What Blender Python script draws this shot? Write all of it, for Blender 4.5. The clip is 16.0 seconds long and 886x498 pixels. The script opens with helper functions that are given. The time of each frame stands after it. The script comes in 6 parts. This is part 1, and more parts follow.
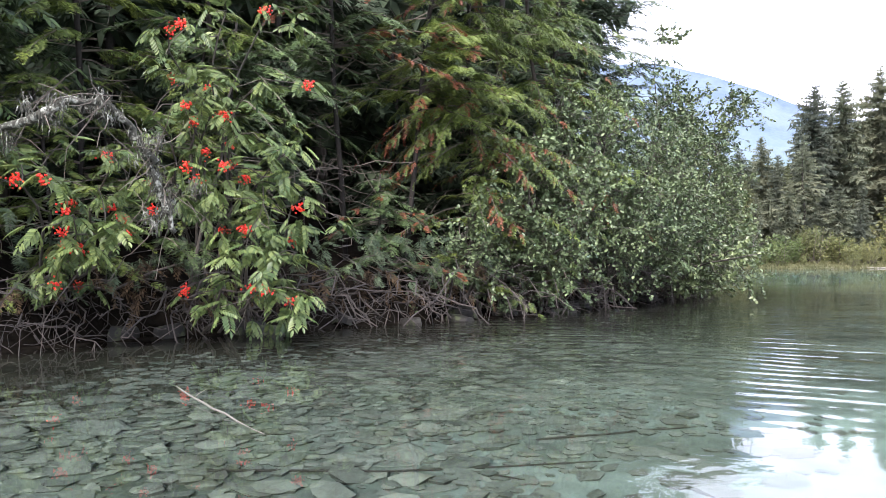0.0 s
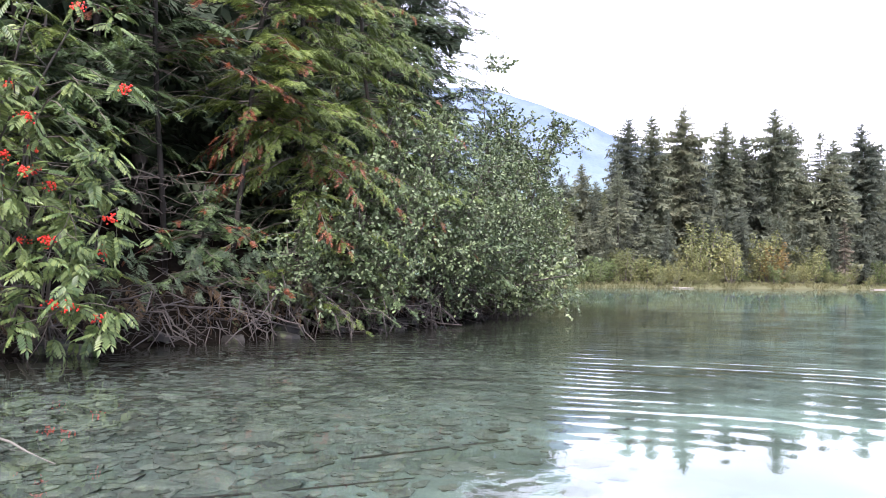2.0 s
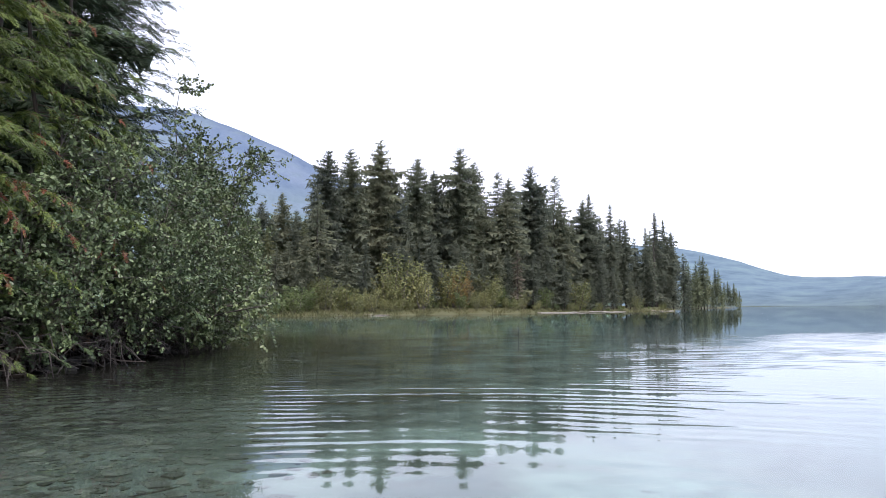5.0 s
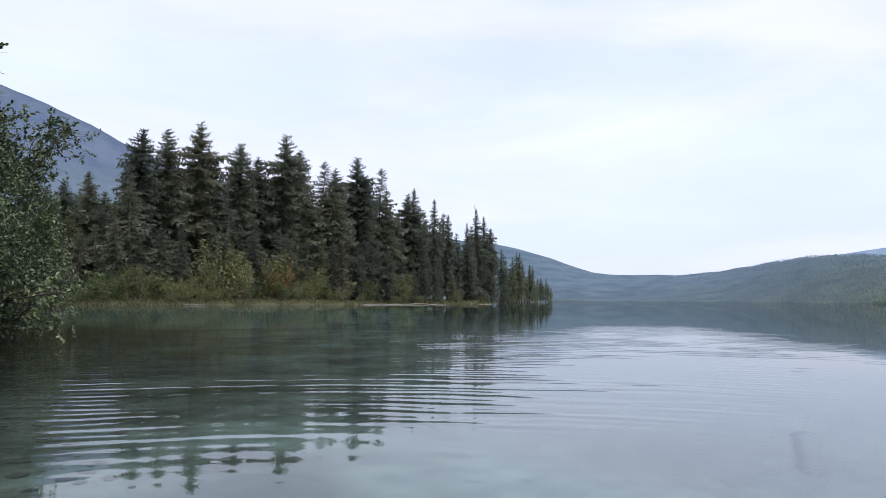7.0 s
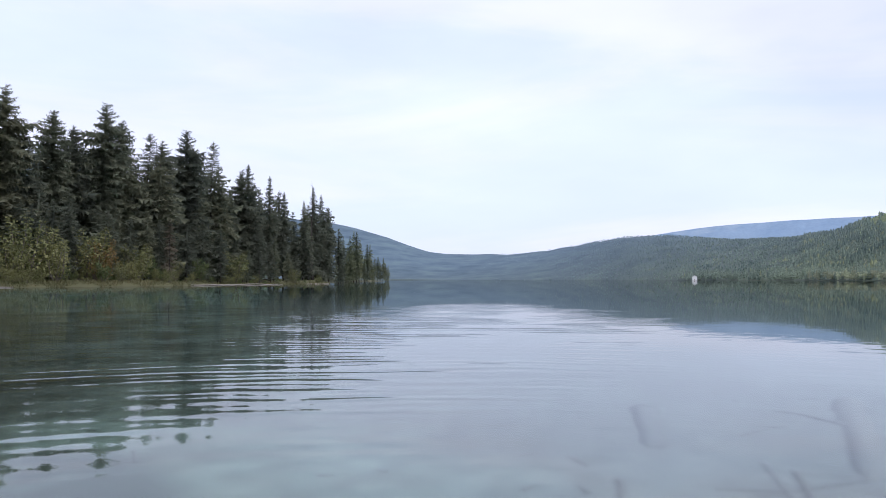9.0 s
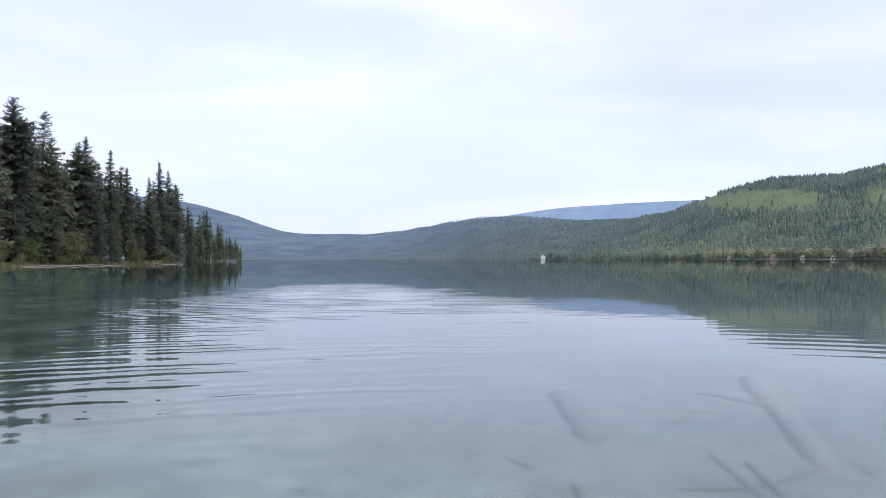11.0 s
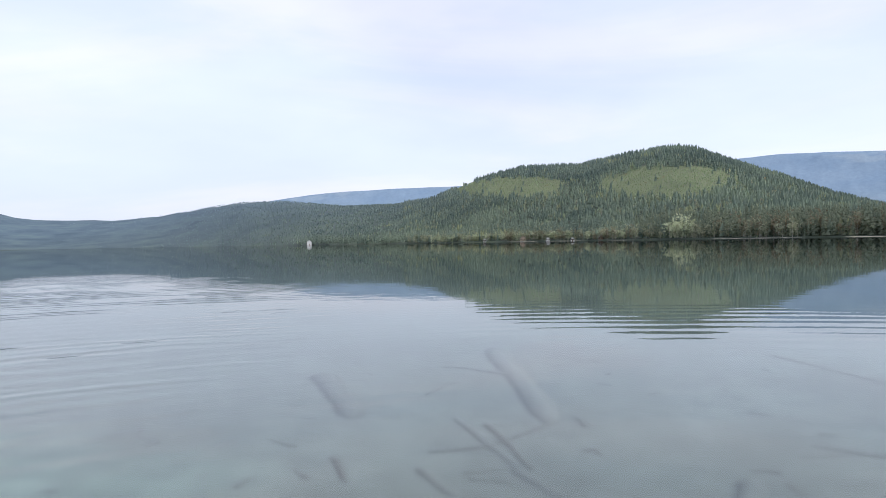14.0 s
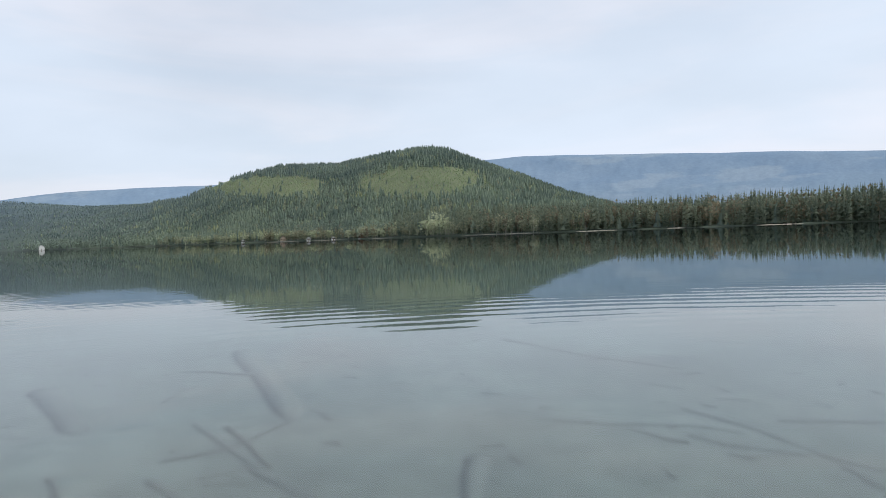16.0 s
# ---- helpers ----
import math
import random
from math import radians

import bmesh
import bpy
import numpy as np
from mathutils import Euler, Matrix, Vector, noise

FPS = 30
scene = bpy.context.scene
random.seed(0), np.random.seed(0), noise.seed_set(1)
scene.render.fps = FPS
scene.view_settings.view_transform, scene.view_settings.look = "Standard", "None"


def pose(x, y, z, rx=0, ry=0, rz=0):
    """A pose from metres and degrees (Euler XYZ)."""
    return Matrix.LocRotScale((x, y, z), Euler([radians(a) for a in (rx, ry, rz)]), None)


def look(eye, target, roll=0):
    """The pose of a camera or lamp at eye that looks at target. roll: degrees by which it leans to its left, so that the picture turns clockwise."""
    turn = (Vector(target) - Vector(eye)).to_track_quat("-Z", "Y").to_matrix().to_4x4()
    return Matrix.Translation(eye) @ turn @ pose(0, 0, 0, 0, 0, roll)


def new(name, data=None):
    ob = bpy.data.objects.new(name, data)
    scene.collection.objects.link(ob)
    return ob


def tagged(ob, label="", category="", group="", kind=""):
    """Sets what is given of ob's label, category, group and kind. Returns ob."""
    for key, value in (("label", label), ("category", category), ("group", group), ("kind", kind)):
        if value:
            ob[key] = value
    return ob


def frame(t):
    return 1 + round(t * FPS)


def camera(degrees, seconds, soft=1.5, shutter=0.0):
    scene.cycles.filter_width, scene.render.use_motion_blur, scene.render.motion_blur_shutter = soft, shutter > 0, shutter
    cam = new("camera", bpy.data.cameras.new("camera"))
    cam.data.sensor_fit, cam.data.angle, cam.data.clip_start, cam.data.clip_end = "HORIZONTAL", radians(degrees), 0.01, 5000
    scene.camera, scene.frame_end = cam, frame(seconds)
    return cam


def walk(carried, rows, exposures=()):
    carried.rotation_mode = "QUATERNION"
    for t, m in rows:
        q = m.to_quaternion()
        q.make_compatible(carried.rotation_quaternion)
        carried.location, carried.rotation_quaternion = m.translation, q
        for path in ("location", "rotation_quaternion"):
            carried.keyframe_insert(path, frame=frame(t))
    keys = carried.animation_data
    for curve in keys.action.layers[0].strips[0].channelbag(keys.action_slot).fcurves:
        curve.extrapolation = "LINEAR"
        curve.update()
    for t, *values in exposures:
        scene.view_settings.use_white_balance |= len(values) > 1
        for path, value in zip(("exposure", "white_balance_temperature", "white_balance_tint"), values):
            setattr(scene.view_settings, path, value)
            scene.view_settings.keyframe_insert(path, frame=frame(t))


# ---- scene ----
cam = camera(60.26, 16.0, soft=0.85)
EYE = 0.65
PATH = [
    (0.0, pose(0.000, 0.001, 0.638, 90.87, 0.05, 1.13)),
    (0.5, pose(0.021, 0.009, 0.639, 91.29, 0.01, -2.16)),
    (1.0, pose(0.040, 0.001, 0.644, 91.69, -0.11, -5.22)),
    (1.5, pose(0.049, -0.013, 0.652, 92.04, -0.36, -8.35)),
    (2.0, pose(0.057, -0.019, 0.650, 92.14, -0.74, -11.28)),
    (2.5, pose(0.072, -0.037, 0.664, 93.06, -0.71, -15.62)),
    (3.0, pose(0.085, -0.054, 0.668, 93.75, -0.53, -18.94)),
    (3.5, pose(0.097, -0.055, 0.662, 94.17, -0.26, -22.53)),
    (4.0, pose(0.118, -0.028, 0.672, 94.54, 0.50, -25.90)),
    (4.5, pose(0.127, -0.052, 0.671, 94.55, 0.54, -29.66)),
    (7.0, pose(0.222, 0.085, 0.645, 93.80, -0.45, -46.56)),
    (7.5, pose(0.232, 0.063, 0.660, 93.77, -0.37, -49.40)),
    (8.0, pose(0.236, 0.092, 0.655, 93.34, -0.27, -51.82)),
    (8.5, pose(0.242, 0.137, 0.652, 92.76, -0.26, -55.05)),
    (9.0, pose(0.313, 0.243, 0.651, 92.30, -0.06, -58.72)),
    (11.5, pose(0.593, 0.715, 0.644, 90.52, 0.44, -72.76)),
    (12.0, pose(0.558, 0.686, 0.650, 90.46, 0.83, -76.42)),
    (12.5, pose(0.545, 0.671, 0.653, 90.89, 0.72, -78.67)),
    (13.0, pose(0.557, 0.658, 0.646, 90.58, 0.85, -80.05)),
    (13.5, pose(0.486, 0.640, 0.652, 89.88, 0.87, -83.13)),
    (14.0, pose(0.440, 0.627, 0.656, 89.51, 0.96, -86.91)),
    (14.5, pose(0.453, 0.603, 0.645, 89.10, 1.30, -91.19)),
    (15.0, pose(0.439, 0.580, 0.641, 89.19, 1.69, -95.63)),
    (15.5, pose(0.430, 0.568, 0.638, 89.09, 1.43, -100.24)),
    (16.0, pose(0.429, 0.541, 0.638, 88.98, 2.08, -104.72)),
]
walk(cam, PATH, [(0.0, 2.05, 6480, 17), (2.0, 2.08, 6400, 22), (3.0, 2.08, 6400, 20), (3.8, 1.92, 6400, 18), (4.5, 1.28, 6400, 17), (5.8, 0.75, 6300, 17), (7.0, 0.18, 6200, 17),
                 (9.0, 0.18, 6130, 18), (12.5, 0.25, 6120, 18), (14.0, 0.15, 6450, 13), (16.0, -0.05, 6650, 8)])

# ---------------------------------------------------------------- light
SUN_AZ, SUN_EL = 195.0, 48.0
world = bpy.data.worlds.new("sky")
scene.world = world
world.use_nodes = True
wn, wl = world.node_tree.nodes, world.node_tree.links
wn.clear()
w_out = wn.new("ShaderNodeOutputWorld")
w_bg = wn.new("ShaderNodeBackground")
w_bg.inputs["Strength"].default_value = 0.1
sky = wn.new("ShaderNodeTexSky")
sky.sky_type = "NISHITA"
sky.sun_disc = False
sky.sun_elevation, sky.sun_rotation = radians(SUN_EL), radians(SUN_AZ)
sky.dust_density = 2.0
w_co = wn.new("ShaderNodeTexCoord")
w_map = wn.new("ShaderNodeMapping")
w_map.inputs["Scale"].default_value = (1.0, 1.6, 4.5)
w_map.inputs["Rotation"].default_value = (0.0, 0.25, 0.5)
w_noise = wn.new("ShaderNodeTexNoise")
w_noise.inputs["Scale"].default_value = 1.3
w_noise.inputs["Detail"].default_value = 5.0
w_noise.inputs["Roughness"].default_value = 0.5
w_ramp = wn.new("ShaderNodeMapRange")
w_ramp.inputs[1].default_value, w_ramp.inputs[2].default_value = 0.3, 0.7
w_ramp.inputs[3].default_value, w_ramp.inputs[4].default_value = 0.7, 0.97
w_mix = wn.new("ShaderNodeMix")
w_mix.data_type = "RGBA"
# thin pale streaks of cloud in the overcast
w_map2 = wn.new("ShaderNodeMapping")
w_map2.inputs["Scale"].default_value = (1.0, 1.0, 5.5)
w_map2.inputs["Rotation"].default_value = (0.12, -0.1, 0.0)
w_noise2 = wn.new("ShaderNodeTexNoise")
w_noise2.inputs["Scale"].default_value = 1.5
w_noise2.inputs["Detail"].default_value = 6.0
w_noise2.inputs["Roughness"].default_value = 0.55
w_noise2.inputs["Distortion"].default_value = 0.6
w_cloud = wn.new("ShaderNodeMapRange")
w_cloud.interpolation_type = "SMOOTHSTEP"
w_cloud.inputs[1].default_value, w_cloud.inputs[2].default_value = 0.38, 0.64
w_tone = wn.new("ShaderNodeMix")
w_tone.data_type = "RGBA"
w_tone.inputs[6].default_value = (7.9, 8.95, 10.75, 1)
w_tone.inputs[7].default_value = (9.05, 9.5, 10.95, 1)
wl.new(w_co.outputs["Generated"], w_map2.inputs["Vector"])
wl.new(w_map2.outputs["Vector"], w_noise2.inputs["Vector"])
wl.new(w_noise2.outputs["Fac"], w_cloud.inputs[0])
wl.new(w_cloud.outputs[0], w_tone.inputs[0])
wl.new(w_tone.outputs[2], w_mix.inputs[7])
wl.new(w_co.outputs["Generated"], w_map.inputs["Vector"])
wl.new(w_map.outputs["Vector"], w_noise.inputs["Vector"])
wl.new(w_noise.outputs["Fac"], w_ramp.inputs[0])
wl.new(w_ramp.outputs[0], w_mix.inputs[0])
wl.new(sky.outputs["Color"], w_mix.inputs[6])
wl.new(w_mix.outputs[2], w_bg.inputs["Color"])
wl.new(w_bg.outputs["Background"], w_out.inputs["Surface"])

sun_data = bpy.data.lights.new("sun", "SUN")
sun_data.energy, sun_data.angle, sun_data.color = 2.4, radians(12), (1.0, 0.95, 0.88)
sun = new("sun", sun_data)
sun.matrix_world = look((math.sin(radians(SUN_AZ)) * 60, math.cos(radians(SUN_AZ)) * 60, 60 * math.tan(radians(SUN_EL))), (0, 0, 0))


# ---------------------------------------------------------------- materials
def shader(name):
    m = bpy.data.materials.new(name)
    m.use_nodes = True
    n = m.node_tree.nodes
    return m, n, m.node_tree.links, n["Principled BSDF"]


def ramp(n, stops):
    r = n.new("ShaderNodeValToRGB")
    while len(r.color_ramp.elements) < len(stops):
        r.color_ramp.elements.new(0.5)
    for e, (p, c) in zip(r.color_ramp.elements, stops):
        e.position, e.color = p, (*c, 1)
    return r


def noise_at(n, links, scale, detail=4.0, rough=0.55, stretch=None):
    g = n.new("ShaderNodeNewGeometry")
    t = n.new("ShaderNodeTexNoise")
    t.inputs["Scale"].default_value, t.inputs["Detail"].default_value, t.inputs["Roughness"].default_value = scale, detail, rough
    if stretch:
        mp = n.new("ShaderNodeMapping")
        mp.inputs["Scale"].default_value = stretch
        links.new(g.outputs["Position"], mp.inputs["Vector"])
        links.new(mp.outputs["Vector"], t.inputs["Vector"])
    else:
        links.new(g.outputs["Position"], t.inputs["Vector"])
    return t


def mixed(n, links, a, b, fac, mode="MIX"):
    """Mix two colours; a, b and fac may be sockets or values."""
    x = n.new("ShaderNodeMix")
    x.data_type, x.blend_type = "RGBA", mode
    for i, v in ((6, a), (7, b), (0, fac)):
        if isinstance(v, bpy.types.NodeSocket):
            links.new(v, x.inputs[i])
        elif i == 0:
            x.inputs[0].default_value = v
        else:
            x.inputs[i].default_value = (*v, 1)
    return x.outputs[2]


def add_haze(n, links, c, colour):
    """Puts distance haze into the woods' base colour, paler and more blue up the lake."""
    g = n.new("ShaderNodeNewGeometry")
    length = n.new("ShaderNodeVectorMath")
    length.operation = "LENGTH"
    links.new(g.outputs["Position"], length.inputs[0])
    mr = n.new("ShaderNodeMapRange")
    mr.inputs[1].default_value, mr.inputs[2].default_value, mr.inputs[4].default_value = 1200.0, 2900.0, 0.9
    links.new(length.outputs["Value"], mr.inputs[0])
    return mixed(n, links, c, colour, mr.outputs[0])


def foliage(name, dark, mid, light, patch=1.5, through_light=0.3, rough=0.5, odd=None, by_tree=False, haze_colour=None, sheen=0.35):
    """Leaves: varied from leaf to leaf and in larger patches, with some light passing through."""
    m, n, links, b = shader(name)
    g = n.new("ShaderNodeNewGeometry")
    r1 = ramp(n, [(0.0, dark), (0.55, mid), (1.0, light)])
    links.new(g.outputs["Random Per Island"], r1.inputs[0])
    t = noise_at(n, links, patch, 3)
    r2 = ramp(n, [(0.35, dark), (0.65, light)])
    links.new(t.outputs["Fac"], r2.inputs[0])
    c = mixed(n, links, r1.outputs[0], r2.outputs[0], 0.45 if patch > 0.02 else 0.75)
    if odd:
        t2 = noise_at(n, links, patch * 1.7, 2)
        r3 = ramp(n, [(0.62, (0, 0, 0)), (0.7, (1, 1, 1))])
        links.new(t2.outputs["Fac"], r3.inputs[0])
        c = mixed(n, links, c, odd, r3.outputs[0])
    if haze_colour:
        c = add_haze(n, links, c, haze_colour)
    if by_tree:
        oi = n.new("ShaderNodeObjectInfo")
        r4 = ramp(n, [(0, (0.72, 0.74, 0.78)), (0.6, (1.0, 1.0, 1.0)), (0.88, (1.08, 1.07, 1.0)), (1.0, (1.16, 1.1, 1.0))])
        links.new(oi.outputs["Random"], r4.inputs[0])
        c = mixed(n, links, c, r4.outputs[0], 1.0, "MULTIPLY")
    links.new(c, b.inputs["Base Color"])
    b.inputs["Roughness"].default_value = rough
    b.inputs["Specular IOR Level"].default_value = sheen
    tr = n.new("ShaderNodeBsdfTranslucent")
    links.new(c, tr.inputs["Color"])
    mx = n.new("ShaderNodeMixShader")
    mx.inputs[0].default_value = through_light
    links.new(b.outputs[0], mx.inputs[1])
    links.new(tr.outputs[0], mx.inputs[2])
    links.new(mx.outputs[0], n["Material Output"].inputs["Surface"])
    return m


def rough_stuff(name, dark, light, scale, rough=0.85, bump=0.4, size=0.01, stretch=None, spots=None, each=False, haze_colour=None, sheen=0.2):
    """Bark, wood, stone, soil: two scales of noise in colour, and relief."""
    m, n, links, b = shader(name)
    t = noise_at(n, links, scale, 8, 0.65, stretch)
    r = ramp(n, [(0.3, dark), (0.7, light)])
    links.new(t.outputs["Fac"], r.inputs[0])
    t2 = noise_at(n, links, scale * 0.13, 3)
    c = mixed(n, links, r.outputs[0], tuple(0.5 * (x + y) * 0.8 for x, y in zip(dark, light)), t2.outputs["Fac"])
    oi = n.new("ShaderNodeObjectInfo")
    r3 = ramp(n, [(0, (0.72, 0.74, 0.74)), (1, (1.15, 1.1, 1.05))])
    links.new(oi.outputs["Random"], r3.inputs[0])
    c = mixed(n, links, c, r3.outputs[0], 0.6, "MULTIPLY")
    if spots:
        t3 = noise_at(n, links, scale * 0.5, 5, 0.7)
        r4 = ramp(n, [(0.52, (0, 0, 0)), (0.6, (1, 1, 1))])
        links.new(t3.outputs["Fac"], r4.inputs[0])
        c = mixed(n, links, c, spots, r4.outputs[0])
    if haze_colour:
        c = add_haze(n, links, c, haze_colour)
        stands = noise_at(n, links, 0.009, 6, 0.65, (1, 1, 5))
        r6 = ramp(n, [(0.36, (0.72, 0.77, 0.8)), (0.5, (1.0, 1.0, 1.0)), (0.64, (1.26, 1.25, 1.1))])
        links.new(stands.outputs["Fac"], r6.inputs[0])
        c = mixed(n, links, c, r6.outputs[0], 1.0, "MULTIPLY")
    if each:
        gi = n.new("ShaderNodeNewGeometry")
        r5 = ramp(n, [(0, (0.55, 0.57, 0.55)), (0.6, (0.95, 0.96, 0.94)), (1, (1.35, 1.32, 1.25))])
        links.new(gi.outputs["Random Per Island"], r5.inputs[0])
        c = mixed(n, links, c, r5.outputs[0], 1.0, "MULTIPLY")
    links.new(c, b.inputs["Base Color"])
    b.inputs["Roughness"].default_value = rough
    bp = n.new("ShaderNodeBump")
    b.inputs["Specular IOR Level"].default_value = sheen
    bp.inputs["Strength"].default_value, bp.inputs["Distance"].default_value = bump, size
    links.new(t.outputs["Fac"], bp.inputs["Height"])
    links.new(bp.outputs[0], b.inputs["Normal"])
    return m


M_SPRUCE = foliage("spruce_needles", (0.014, 0.026, 0.014), (0.042, 0.073, 0.028), (0.105, 0.158, 0.054), 1.6, 0.12)
# Dimmer copy of the spruce needles, with the forest's inner shade in its colour.
M_SPRUCE_SHADED = foliage("shaded_needles", (0.02, 0.031, 0.021), (0.036, 0.053, 0.033), (0.064, 0.083, 0.05), 0.9, 0.1, 0.7, sheen=0.08)
M_HEMLOCK = foliage("hemlock_needles", (0.026, 0.041, 0.016), (0.072, 0.12, 0.026), (0.2, 0.25, 0.05), 2.0, 0.25)
M_CEDAR = foliage("cedar_sprays", (0.022, 0.037, 0.015), (0.062, 0.108, 0.025), (0.175, 0.225, 0.048), 2.0, 0.25)
M_RUST = foliage("dead_needles", (0.06, 0.016, 0.01), (0.125, 0.034, 0.017), (0.22, 0.072, 0.032), 3.0, 0.2)
M_DRYFROND = foliage("dry_brown_needles", (0.014, 0.01, 0.007), (0.034, 0.023, 0.015), (0.075, 0.052, 0.03), 2.0, 0.1, 0.8, sheen=0.1)
M_ROWAN = foliage("rowan_leaves", (0.022, 0.048, 0.016), (0.06, 0.105, 0.032), (0.17, 0.21, 0.068), 2.0, 0.25, 0.45)
M_ALDER = foliage("alder_leaves", (0.014, 0.028, 0.013), (0.06, 0.096, 0.043), (0.16, 0.207, 0.1), 1.4, 0.06, 0.42, sheen=0.3)
M_ALDER_PALE = foliage("pale_alder_leaves", (0.02, 0.038, 0.016), (0.062, 0.098, 0.04), (0.15, 0.185, 0.08), 1.4, 0.12, 0.42, sheen=0.4)
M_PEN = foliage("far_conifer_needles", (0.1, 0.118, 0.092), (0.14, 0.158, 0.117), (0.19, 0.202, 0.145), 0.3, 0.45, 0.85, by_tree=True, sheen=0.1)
M_SHRUB = foliage("autumn_shrub_leaves", (0.078, 0.096, 0.038), (0.142, 0.16, 0.06), (0.235, 0.232, 0.092), 0.2, 0.3, 0.6)
M_SHRUB_GREEN = foliage("willow_shrub_leaves", (0.05, 0.08, 0.028), (0.08, 0.115, 0.035), (0.13, 0.16, 0.055), 0.25, 0.3, 0.6)
M_GRASS = foliage("shore_grass", (0.06, 0.073, 0.03), (0.1, 0.106, 0.043), (0.165, 0.148, 0.074), 0.15, 0.3, 0.7)
# Foliage across the lake: base colours raised to hold the haze.
M_WOODS = foliage("far_woods", (0.155, 0.21, 0.188), (0.222, 0.29, 0.248), (0.335, 0.402, 0.305), 0.011, 0.5, 0.9, odd=(0.4, 0.43, 0.26), haze_colour=(0.27, 0.345, 0.39), sheen=0.05)
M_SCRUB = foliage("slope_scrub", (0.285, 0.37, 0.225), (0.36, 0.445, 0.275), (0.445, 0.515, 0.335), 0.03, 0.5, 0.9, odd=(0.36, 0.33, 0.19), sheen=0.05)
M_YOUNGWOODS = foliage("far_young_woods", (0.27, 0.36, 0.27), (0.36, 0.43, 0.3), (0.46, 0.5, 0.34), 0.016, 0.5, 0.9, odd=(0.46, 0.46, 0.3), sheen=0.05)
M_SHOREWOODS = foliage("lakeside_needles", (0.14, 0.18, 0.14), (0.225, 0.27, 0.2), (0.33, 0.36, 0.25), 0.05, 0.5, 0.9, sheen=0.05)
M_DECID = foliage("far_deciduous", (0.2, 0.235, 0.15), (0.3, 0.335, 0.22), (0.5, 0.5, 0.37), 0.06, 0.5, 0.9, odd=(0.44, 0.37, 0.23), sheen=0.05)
M_BROWNLEAF = foliage("brown_birch_leaves", (0.15, 0.14, 0.1), (0.25, 0.225, 0.15), (0.36, 0.32, 0.22), 0.08, 0.4, 0.9, sheen=0.05)
M_BARK = rough_stuff("grey_bark", (0.03, 0.027, 0.024), (0.12, 0.108, 0.097), 22, 0.9, 0.6, 0.01, (1, 1, 0.3))
M_TRUNK = rough_stuff("dark_bark", (0.012, 0.01, 0.009), (0.04, 0.036, 0.032), 22, 0.9, 0.6, 0.01, (1, 1, 0.3))
M_TWIG = rough_stuff("dead_twigs", (0.05, 0.042, 0.035), (0.18, 0.16, 0.14), 30, 0.85, 0.3, 0.004)
M_ROOT = rough_stuff("grey_roots", (0.013, 0.0115, 0.011), (0.1, 0.088, 0.083), 25, 0.8, 0.3, 0.004)
M_LICHEN = rough_stuff("lichen", (0.02, 0.02, 0.017), (0.09, 0.092, 0.078), 34, 0.95, 0.8, 0.015, spots=(0.24, 0.25, 0.22))
M_DRIFT = rough_stuff("bleached_wood", (0.16, 0.148, 0.132), (0.34, 0.32, 0.29), 12, 0.8, 0.3, 0.01)
M_STICK = rough_stuff("weathered_stick", (0.085, 0.08, 0.07), (0.18, 0.17, 0.152), 30, 0.8, 0.2, 0.003)
M_POLE = rough_stuff("waterlogged_pole", (0.01, 0.011, 0.01), (0.04, 0.042, 0.038), 14, 0.9, 0.4, 0.01)
M_SUNKEN = rough_stuff("sunken_wood", (0.085, 0.104, 0.106), (0.13, 0.154, 0.156), 14, 0.9, 0.4, 0.01)
M_SILTED = rough_stuff("silted_wood", (0.139, 0.171, 0.178), (0.166, 0.202, 0.209), 10, 0.9, 0.3, 0.01)
M_SLATE = rough_stuff("slate", (0.04, 0.05, 0.045), (0.122, 0.149, 0.137), 9, 0.75, 0.4, 0.01, spots=(0.05, 0.058, 0.05), each=True)
M_ROCK = rough_stuff("shore_rock", (0.008, 0.008, 0.008), (0.03, 0.029, 0.027), 10, 0.8, 0.5, 0.02, spots=(0.035, 0.042, 0.022))
# Near-black soil: the overhang's shade is put into this base colour.
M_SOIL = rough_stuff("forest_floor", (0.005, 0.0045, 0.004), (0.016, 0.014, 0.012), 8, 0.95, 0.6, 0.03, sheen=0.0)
M_MEADOW = rough_stuff("cut_slope", (0.115, 0.143, 0.083), (0.18, 0.205, 0.115), 0.05, 0.95, 0.2, 0.5, spots=(0.1, 0.118, 0.07))
M_HILL = rough_stuff("hill_floor", (0.05, 0.07, 0.053), (0.07, 0.09, 0.065), 0.04, 0.95, 0.2, 0.5, haze_colour=(0.09, 0.134, 0.175))
M_SHORE = rough_stuff("shore_gravel", (0.3, 0.27, 0.22), (0.5, 0.46, 0.39), 0.8, 0.9, 0.3, 0.05)
M_GRASSBANK = rough_stuff("grass_bank", (0.06, 0.068, 0.034), (0.125, 0.12, 0.06), 1.2, 0.95, 0.4, 0.05)


def berry_material():
    m, n, links, b = shader("red_berries")
    g = n.new("ShaderNodeNewGeometry")
    r = ramp(n, [(0, (0.5, 0.012, 0.01)), (0.8, (0.72, 0.03, 0.02)), (1, (0.75, 0.12, 0.03))])
    links.new(g.outputs["Random Per Island"], r.inputs[0])
    links.new(r.outputs[0], b.inputs["Base Color"])
    b.inputs["Roughness"].default_value = 0.3
    return m


